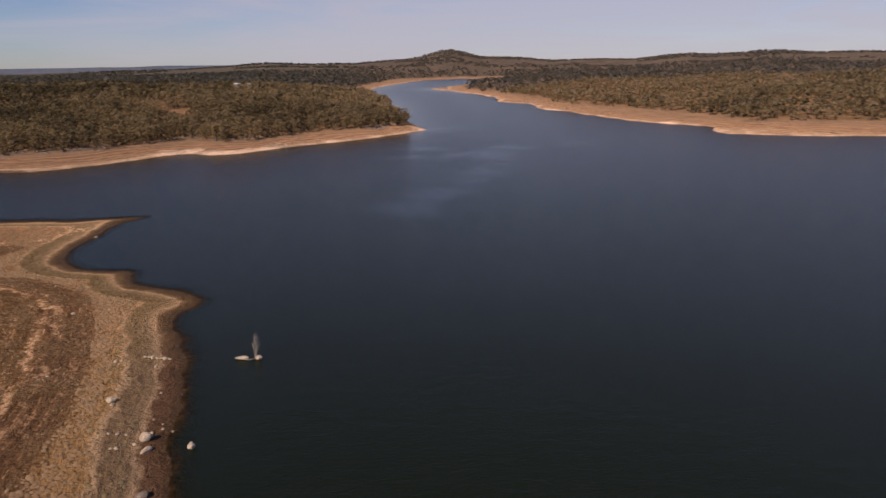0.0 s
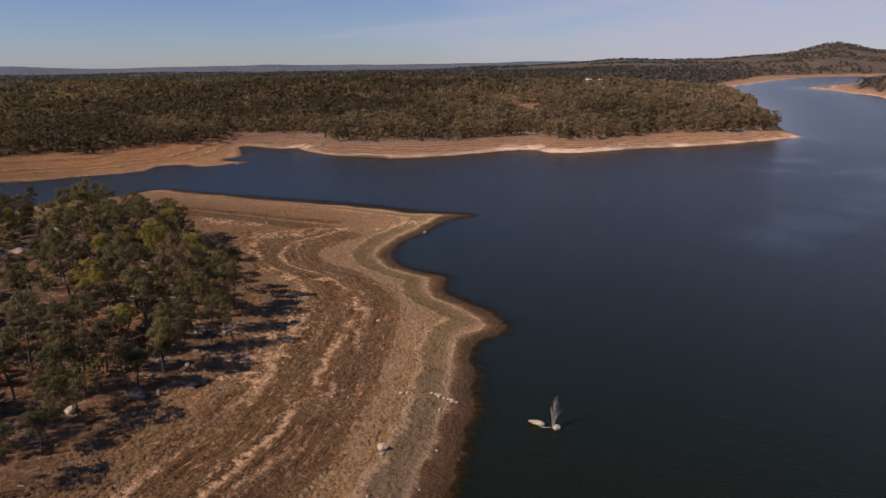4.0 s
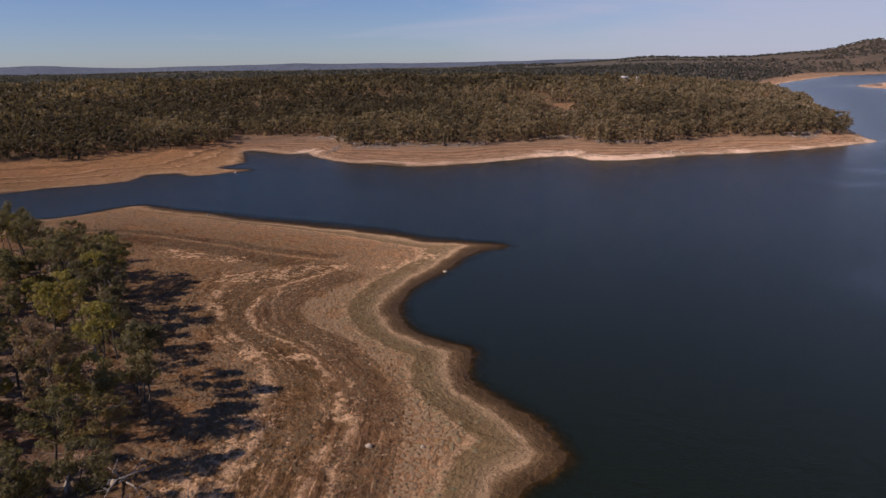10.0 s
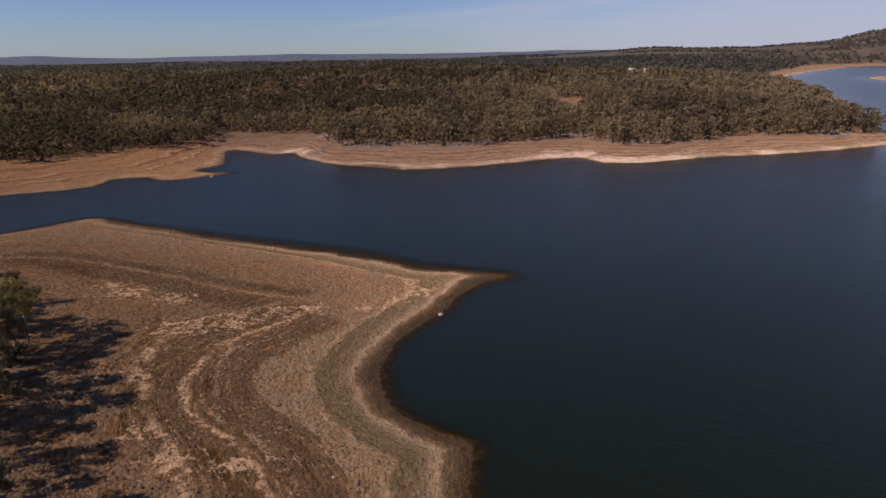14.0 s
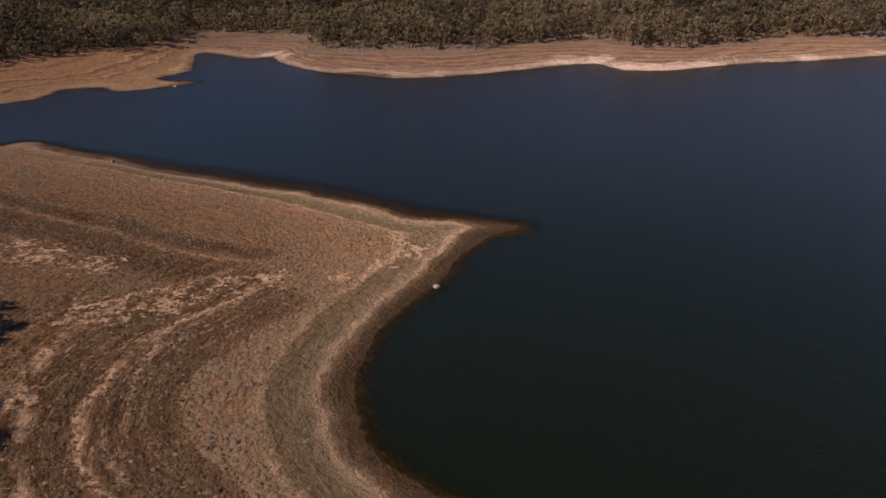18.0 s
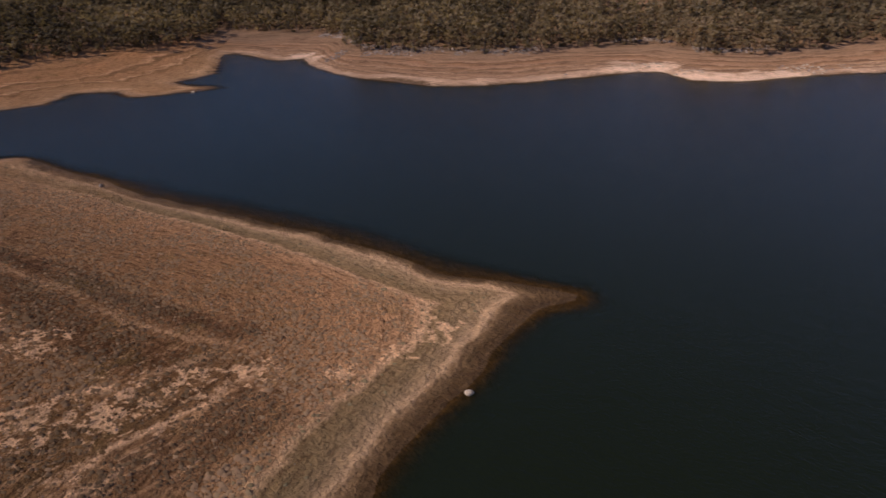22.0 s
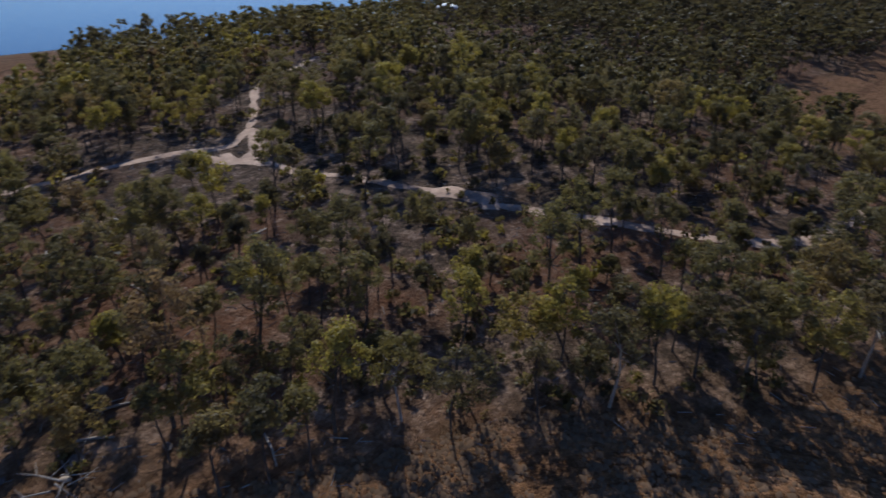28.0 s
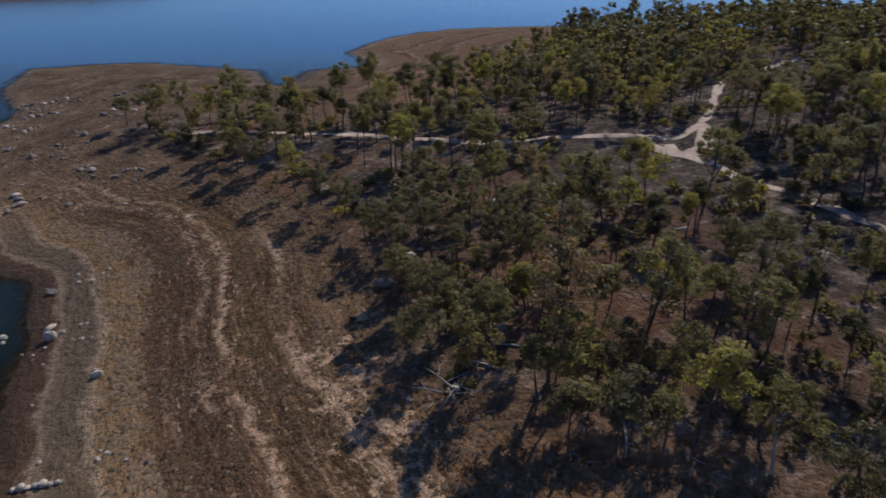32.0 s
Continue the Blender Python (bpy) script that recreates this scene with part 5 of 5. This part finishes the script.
# rocky point
rng = np.random.default_rng(77)
count = 0
while count < 230:
    x, y = rng.uniform(-34, 17), rng.uniform(-42, 56)
    z, s, w = [float(v[0]) for v in land([x], [y])]
    if s < 0.8 or w > -4 or soft_noise(np.array([x]), np.array([y]), 9, 55)[0] < 0.12 - 0.5 * math.exp(-s / 6):
        continue
    size = 0.4 + 1.4 * rng.random() ** 3
    stone("boulder", (PALE_STONES if rng.random() < 0.25 else DARK_STONES)[int(rng.integers(0, 6))], x, y, size, "rounded granite boulder strewn over the rocky point", "boulders of the rocky point", 0.2,
          (1, 0.75 + 0.3 * rng.random(), 0.7 + 0.3 * rng.random()), rng.random() * 6.28, z)
    count += 1


def rubble(name, label, x, y, size, mats, rng):
    """Loose stones too many to count, in one mesh."""
    for mat, pick in ((mats[0], rng.random(len(x)) < 0.6), (mats[1], None)):
        if pick is None:
            pick = ~last
        last = pick
        base = np.array([(1, 0, 0), (-0.9, 0.2, 0), (0.1, 0.8, 0.05), (-0.1, -0.85, 0), (0.1, 0.05, 0.75), (-0.4, -0.3, 0.6)])
        tri = np.array([(0, 2, 4), (2, 1, 4), (1, 3, 5), (3, 0, 4), (1, 5, 4), (3, 4, 5)])
        px_, py_, s = x[pick], y[pick], size[pick]
        z = land(px_, py_)[0]
        a = rng.random(len(px_)) * 6.28
        c, sn = np.cos(a)[:, None], np.sin(a)[:, None]
        jit = base[None] * (0.75 + 0.5 * rng.random((len(px_), 6, 1)))
        vx = (jit[..., 0] * c - jit[..., 1] * sn) * s[:, None] + px_[:, None]
        vy = (jit[..., 0] * sn + jit[..., 1] * c) * s[:, None] + py_[:, None]
        vz = jit[..., 2] * s[:, None] + z[:, None] - 0.03
        me = quad_mesh(name, np.stack([vx, vy, vz], 2).reshape(-1, 3), (tri[None] + (np.arange(len(px_)) * 6)[:, None, None]).reshape(-1, 3), mat, False)
        tagged(new(name, me), label, "stones", kind="stuff")


# stony far bank
rng = np.random.default_rng(78)
x, y = rng.uniform(-260, 0, 60000), rng.uniform(262, 450, 60000)
z, s, w = land(x, y)
ok = (s > 1) & (w < 2) & (np.abs(s - 14) < 40) & (soft_noise(x, y, 18, 61) + 0.4 * soft_noise(x, y, 5, 62) + 0.7 * np.clip(1 + w / 8, -0.8, 1) > 0.42)
rubble("stones", "grey broken stones on the far bank", x[ok], y[ok], 0.25 + 0.5 * rng.random(ok.sum()) ** 2, (M_DARK_ROCK, M_SHALE), rng)
x, y = rng.uniform(-215, 0, 26000), rng.uniform(262, 440, 26000)
z, s, w = land(x, y)
ok = (s > 0.3) & (s < 9) & (w < -3) & (x > -145) & (x < -62) & (soft_noise(x, y, 16, 64) + 0.5 * soft_noise(x, y, 6, 65) + 0.25 * np.clip((x + 130) / 60, -1, 1) > 0.38)
rubble("stones", "pale broken rock along the far waterline", x[ok], y[ok], 0.2 + 0.4 * rng.random(ok.sum()) ** 2.5, (M_ROCK, M_SHALE), rng)
# pebbles along the old water lines near by
x, y = rng.uniform(-140, -20, 60000), rng.uniform(20, 182, 60000)
z, s, w = land(x, y)
lined = np.exp(-((s - 22) / 1.6) ** 2) + 0.8 * np.exp(-((s - 27) / 2.0) ** 2) + 0.35 * np.exp(-((s - 3.8) / 0.5) ** 2) + 0.05
ok = (s > 3) & (w < -1) & (rng.random(len(x)) < lined * 0.16)
rubble("stones", "small pale stones along the old water lines", x[ok], y[ok], 0.05 + 0.13 * rng.random(ok.sum()) ** 2, (M_SHALE, M_DARK_ROCK), rng)


# ================= dry grass =================
def grass_material():
    m, n, l, bsdf = material("dry_grass")
    r = n.new("ShaderNodeNewGeometry").outputs["Random Per Island"]
    tone = attribute_node(n, "tint")
    base = ramp_node(n, l, tone, [(0.0, (0.17, 0.14, 0.082)), (0.2, (0.20, 0.15, 0.085)), (0.32, (0.27, 0.178, 0.108)), (0.5, (0.225, 0.143, 0.082)), (0.62, (0.19, 0.12, 0.067)), (0.75, (0.138, 0.091, 0.051)), (0.9, (0.128, 0.081, 0.049)), (1.0, (0.11, 0.07, 0.042))])
    shade = ramp_node(n, l, r, [(0.0, (0.85, 0.85, 0.85)), (1.0, (1.25, 1.23, 1.19))])
    l.new(mix_node(n, l, base, shade, 1.0, "MULTIPLY"), bsdf.inputs["Base Color"])
    bsdf.inputs["Roughness"].default_value = 0.9
    bsdf.inputs["Specular IOR Level"].default_value = 0.03
    bsdf.inputs["Diffuse Roughness"].default_value = 0.8
    return m


M_GRASS = grass_material()
rng = np.random.default_rng(79)
x, y = rng.uniform(-215, -22, 420000), rng.uniform(20, 182, 420000)
z, s, w = land(x, y)
near = np.exp(-np.hypot(x + 85, y - 120) / 70)
patch = soft_noise(x, y, 4, 71) + 0.6 * soft_noise(x, y, 1.7, 72)
low, high, north = [side_distance(x, y, smooth_line(line, False, 3)) for line in (SCARP_LOW, SCARP_HIGH, SCARP_NORTH)]
bare = np.maximum(np.exp(-(low / 1.1) ** 2) * (y < 150), np.maximum(0.8 * np.exp(-(high / 1.1) ** 2) * (y < 148), 0.8 * np.exp(-(north / 0.8) ** 2) * (x < -106)))
for sx, sy, sr in SCALDS:
    bare = np.maximum(bare, 0.75 * np.exp(-((x - sx) ** 2 + (y - sy) ** 2) / sr ** 2))
smooth = np.clip((-102 - x) / 10, 0, 1) * np.clip((w + 24) / 8, 0, 1)
density = np.clip((s - 7.5) / 3, 0.04, 1) * (1 - 0.75 * smooth) * np.clip(0.6 + 0.7 * patch, 0, 1) * (1 - bare)
ok = (s > 4) & (w < 0) & (rng.random(len(x)) < density * (0.4 + 1.2 * near))
x, y, z, s, low, north = [v[ok] for v in (x, y, z, s, low, north)]
n = len(x)
size = (0.12 + 0.36 * rng.random(n) ** 1.8) * np.where((low > -7) & (low < 7.5) & (y < 148), 0.72, np.where(y > 142, 0.8, 1.0))
tone = np.interp(s, [4, 8, 9.5, 15, 26, 40], [0.05, 0.15, 0.32, 0.42, 0.55, 0.6])
tone = np.where((low > 0.5) & (low < 7.5) & (y < 148), 0.80, np.where((low < -0.5) & (low > -6.2) & (y < 148), 0.76, tone))
tone = np.where((x < -108) & (((north < -1.2) & (north > -7)) | ((north > 0.9) & (north < 4.2))), 0.8, tone)
tone = tone - 0.16 * np.exp(-((x + 148) / 26) ** 2 - ((y - 126) / 14) ** 2)
tone = np.where(rng.random(n) < 0.10, np.interp(s, [4, 9.5, 40], [0.05, 0.32, 0.55]), tone)
a = rng.random(n) * 6.28
ring = [np.stack([np.cos(a + k * 1.571) * size * rng.uniform(0.5, 1.3, n), np.sin(a + k * 1.571) * size * rng.uniform(0.7, 1.2, n), np.full(n, -0.05)], 1) for k in range(4)]
tip = np.stack([rng.normal(size=n) * 0.08, rng.normal(size=n) * 0.08, size * (0.37 + 0.42 * rng.random(n))], 1)
verts = np.stack(ring + [tip], 1) + np.stack([x, y, z], 1)[:, None]
tri = np.array([(0, 1, 4), (1, 2, 4), (2, 3, 4), (3, 0, 4)])
grass_me = quad_mesh("dry_grass", verts.reshape(-1, 3), (tri[None] + (np.arange(n) * 5)[:, None, None]).reshape(-1, 3), M_GRASS, True)
float_attribute(grass_me, "tint", np.repeat(np.clip(tone + 0.05 * rng.normal(size=n), 0, 1), 5))
tagged(new("dry_grass", grass_me), "tufts of dry brown and orange grass on the lake bed", "grass", kind="stuff")


# ================= drowned tree, fallen wood =================
def branching(seed, base, stems, height, spread, girth):
    rng = np.random.default_rng(seed)
    tubes = []
    for k in range(stems):
        a, h = rng.random() * 6.28, height * (0.55 + 0.45 * rng.random())
        out = spread * (0.3 + 0.7 * rng.random())
        p0 = np.array([rng.normal() * 0.06, rng.normal() * 0.06, -0.4]) + base
        p1 = p0 + np.array([math.cos(a) * out * 0.35, math.sin(a) * out * 0.35, h * 0.5 + 0.4])
        p2 = p0 + np.array([math.cos(a) * out, math.sin(a) * out, h + 0.4])
        tubes.append(tube([p0, p1, p2], [girth, girth * 0.7, girth * 0.25], 5))
        for _ in range(2):
            b = a + rng.normal() * 0.8
            q = p1 + np.array([math.cos(b) * out * 0.5, math.sin(b) * out * 0.5, h * 0.4])
            tubes.append(tube([p1, q], [girth * 0.5, girth * 0.2], 4))
    return join_tubes(tubes)


def part(name, verts, faces, mat, parent, label=""):
    ob = new(name, mesh_object(name, verts, faces, mat, True))
    ob.parent = parent
    return tagged(ob, label)


drowned = tagged(new("drowned_tree"), "bleached dead tree of thin upright stems standing in the lake", "dead tree")
drowned.matrix_basis = Matrix.Translation((-27.0, 86.6, 0.0))
for k in range(9):
    v, f = branching(400 + k, np.array([0.0, 0.0, 0.0]), 1, 3.9, 0.95, 0.06)
    part("stem", v, f, M_DRIFT, drowned)
v, f = join_tubes([tube([(-1.6, -0.35, 0.05), (-0.9, -0.6, 0.12), (0.0, -0.1, 0.1)], [0.04, 0.07, 0.08], 5)])
part("root", v, f, M_DRIFT, drowned, "bleached root lying at the water line")

snag = tagged(new("fallen_branches"), "pile of bleached fallen branches at the edge of the woods", "dead wood")
snag.matrix_basis = Matrix.Translation((-73.8, 83.2, float(land([-73.8], [83.2])[0][0]) + 0.2))
rng = np.random.default_rng(90)
for k in range(9):
    a = rng.random() * 6.28
    a = 0.9 + 0.62 * k + 0.3 * rng.random()
    ln = 1.9 + 2.4 * rng.random()
    d = np.array([math.cos(a), math.sin(a), 0.05 + 0.22 * rng.random()])
    p0 = rng.normal(size=3) * np.array([0.5, 0.5, 0.05])
    kink = p0 + d * ln * 0.5 + rng.normal(size=3) * 0.15
    v, f = join_tubes([tube([p0, kink, p0 + d * ln], [0.085, 0.055, 0.02], 6), tube([kink, kink + np.array([d[0] * 0.7 + d[1], d[1] * 0.7 - d[0], 0.3]) * 0.9], [0.04, 0.015], 5)])
    part("branch", v, f, M_DRIFT, snag)


def fallen_log(x, y, length, girth, turn, label):
    top = tagged(new("log"), label, "log", "fallen logs on the woodland floor")
    z = float(land([x], [y])[0][0])
    top.matrix_basis = Matrix.Translation((x, y, z + girth * 0.7)) @ Matrix.Rotation(turn, 4, "Z")
    v, f = tube([(-length / 2, 0, 0), (0, 0.12, 0.02), (length / 2, -0.05, 0.05)], [girth, girth * 0.85, girth * 0.6], 8)
    f.append(tuple(range(7, -1, -1)))
    part("trunk", v, f, M_DRIFT, top)
    v, f = tube([(length * 0.2, 0, 0), (length * 0.34, 0.5, 0.4), (length * 0.42, 0.8, 0.5)], [girth * 0.4, girth * 0.3, girth * 0.1], 5)
    part("branch", v, f, M_DRIFT, top)


rng = np.random.default_rng(91)
for x, y in [(-77.0, 80.5), (-79.6, 78.2), (-83.5, 47.0), (-97.0, 88.0), (-88.0, 62.0), (-103.0, 60.0), (-111.0, 82.0), (-93.0, 44.0), (-120.0, 95.0), (-86.0, 90.5)]:
    fallen_log(x, y, 2.2 + 2.4 * rng.random(), 0.08 + 0.06 * rng.random(), rng.random() * 3.1, "grey weathered log fallen on dry leaf litter")


# ================= undergrowth and litter =================
rng = np.random.default_rng(95)
x, y = rng.uniform(-190, -20, 5200), rng.uniform(-60, 122, 5200)
z, s, w = land(x, y)
ok = (w > 0) & (s > 8) & (soft_noise(x, y, 11, 81) > np.where((x < -95) & (y > 50), -0.5, -0.1))
x, y, z = x[ok][:1500], y[ok][:1500], z[ok][:1500]
shrubs = []
for k in range(6):
    c = np.array([(rng.normal() * 0.25, rng.normal() * 0.25, 0.35 + 0.5 * rng.random(), 0.3 + 0.2 * rng.random()) for _ in range(5)])
    shrubs.append(leaf_cards(rng, c, 12, 0.16, 3)[0])
kind, size, turn = rng.integers(0, 6, len(x)), 0.6 + 1.5 * rng.random(len(x)) ** 1.7, rng.random(len(x)) * 6.28
v = np.stack(shrubs)[kind] * size[:, None, None]
c, sn = np.cos(turn)[:, None], np.sin(turn)[:, None]
v = np.stack([v[..., 0] * c - v[..., 1] * sn + x[:, None], v[..., 0] * sn + v[..., 1] * c + y[:, None], v[..., 2] + z[:, None]], 2)
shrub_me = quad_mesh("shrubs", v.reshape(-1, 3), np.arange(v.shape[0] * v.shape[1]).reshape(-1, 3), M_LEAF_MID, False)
float_attribute(shrub_me, "tint", np.repeat(rng.random(len(x)), v.shape[1]))
tagged(new("shrubs", shrub_me), "low grey-green shrubs and saplings between the trees", "shrubs", kind="stuff")

x, y = rng.uniform(-170, -20, 14000), rng.uniform(-40, 122, 14000)
z, s, w = land(x, y)
ok = (w > -3) & (s > 8)
x, y, z = x[ok][:4200], y[ok][:4200], z[ok][:4200]
ln, th, a = 0.3 + 1.3 * rng.random(len(x)) ** 2, 0.015 + 0.03 * rng.random(len(x)), rng.random(len(x)) * 6.28
d = np.stack([np.cos(a), np.sin(a), rng.normal(size=len(x)) * 0.12], 1) * ln[:, None]
o = np.stack([-np.sin(a), np.cos(a), 0 * a], 1) * th[:, None]
up = np.array([0, 0, 1]) * (th[:, None] * 1.8)
p0 = np.stack([x, y, z + 0.03], 1)
v = np.stack([p0 - d / 2 - o, p0 - d / 2 + o, p0 - d / 2 + up, p0 + d / 2 - o, p0 + d / 2 + o, p0 + d / 2 + up], 1)
quad = np.array([(0, 3, 5, 2), (1, 2, 5, 4)])
tagged(new("sticks", quad_mesh("sticks", v.reshape(-1, 3), (quad[None] + (np.arange(len(x)) * 6)[:, None, None]).reshape(-1, 4), M_DRIFT, False)), "fallen sticks and bark on the woodland floor", "sticks", kind="stuff")


# ================= buildings far off =================
def shed(name, x, y, length, depth, height, turn, label):
    top = tagged(new(name), label, "building")
    z = float(land([x], [y])[0][0])
    top.matrix_basis = Matrix.Translation((x, y, z)) @ Matrix.Rotation(turn, 4, "Z")
    lx, ly, h = length / 2, depth / 2, height
    def box(x0, x1, y0, y1, z0, z1):
        v = [(a, b, c) for c in (z0, z1) for b in (y0, y1) for a in (x0, x1)]
        return v, [(0, 2, 3, 1), (4, 5, 7, 6), (0, 1, 5, 4), (2, 6, 7, 3), (0, 4, 6, 2), (1, 3, 7, 5)]
    part("wall", *box(-lx, lx, -ly, ly, -0.5, h), M_WALL, top)
    o, t = 0.5, 0.12
    rise = depth * 0.16
    for sgn in (1, -1):
        v = [(-lx - o, sgn * (ly + o), h - 0.1), (lx + o, sgn * (ly + o), h - 0.1), (lx + o, 0, h + rise), (-lx - o, 0, h + rise)]
        v += [(a, b, c + t) for a, b, c in v]
        part("roof", v, [(0, 1, 2, 3), (7, 6, 5, 4), (0, 4, 5, 1), (1, 5, 6, 2), (2, 6, 7, 3), (3, 7, 4, 0)], M_ROOF, top, "white sheet metal roof slope")
    part("door", *box(-0.5, 0.5, -ly - 0.06, -ly, 0, 2.05), M_DARK_ROCK, top)
    for wx in (-lx * 0.6, lx * 0.6):
        part("window", *box(wx - 0.6, wx + 0.6, -ly - 0.05, -ly, 1.0, 2.0), M_DARK_ROCK, top)
    return top


shed("house", -212.0, 709.0, 5.6, 4.5, 5.0, 0.15, "white-roofed house among the trees on the far ridge")
shed("shed", -197.5, 706.0, 4.2, 4.0, 5.4, -0.2, "white-roofed shed beside the house on the far ridge")
shed("shed", -254.0, -60.0, 11, 7, 4.5, 0.7, "white-roofed shed among the trees behind the woods")
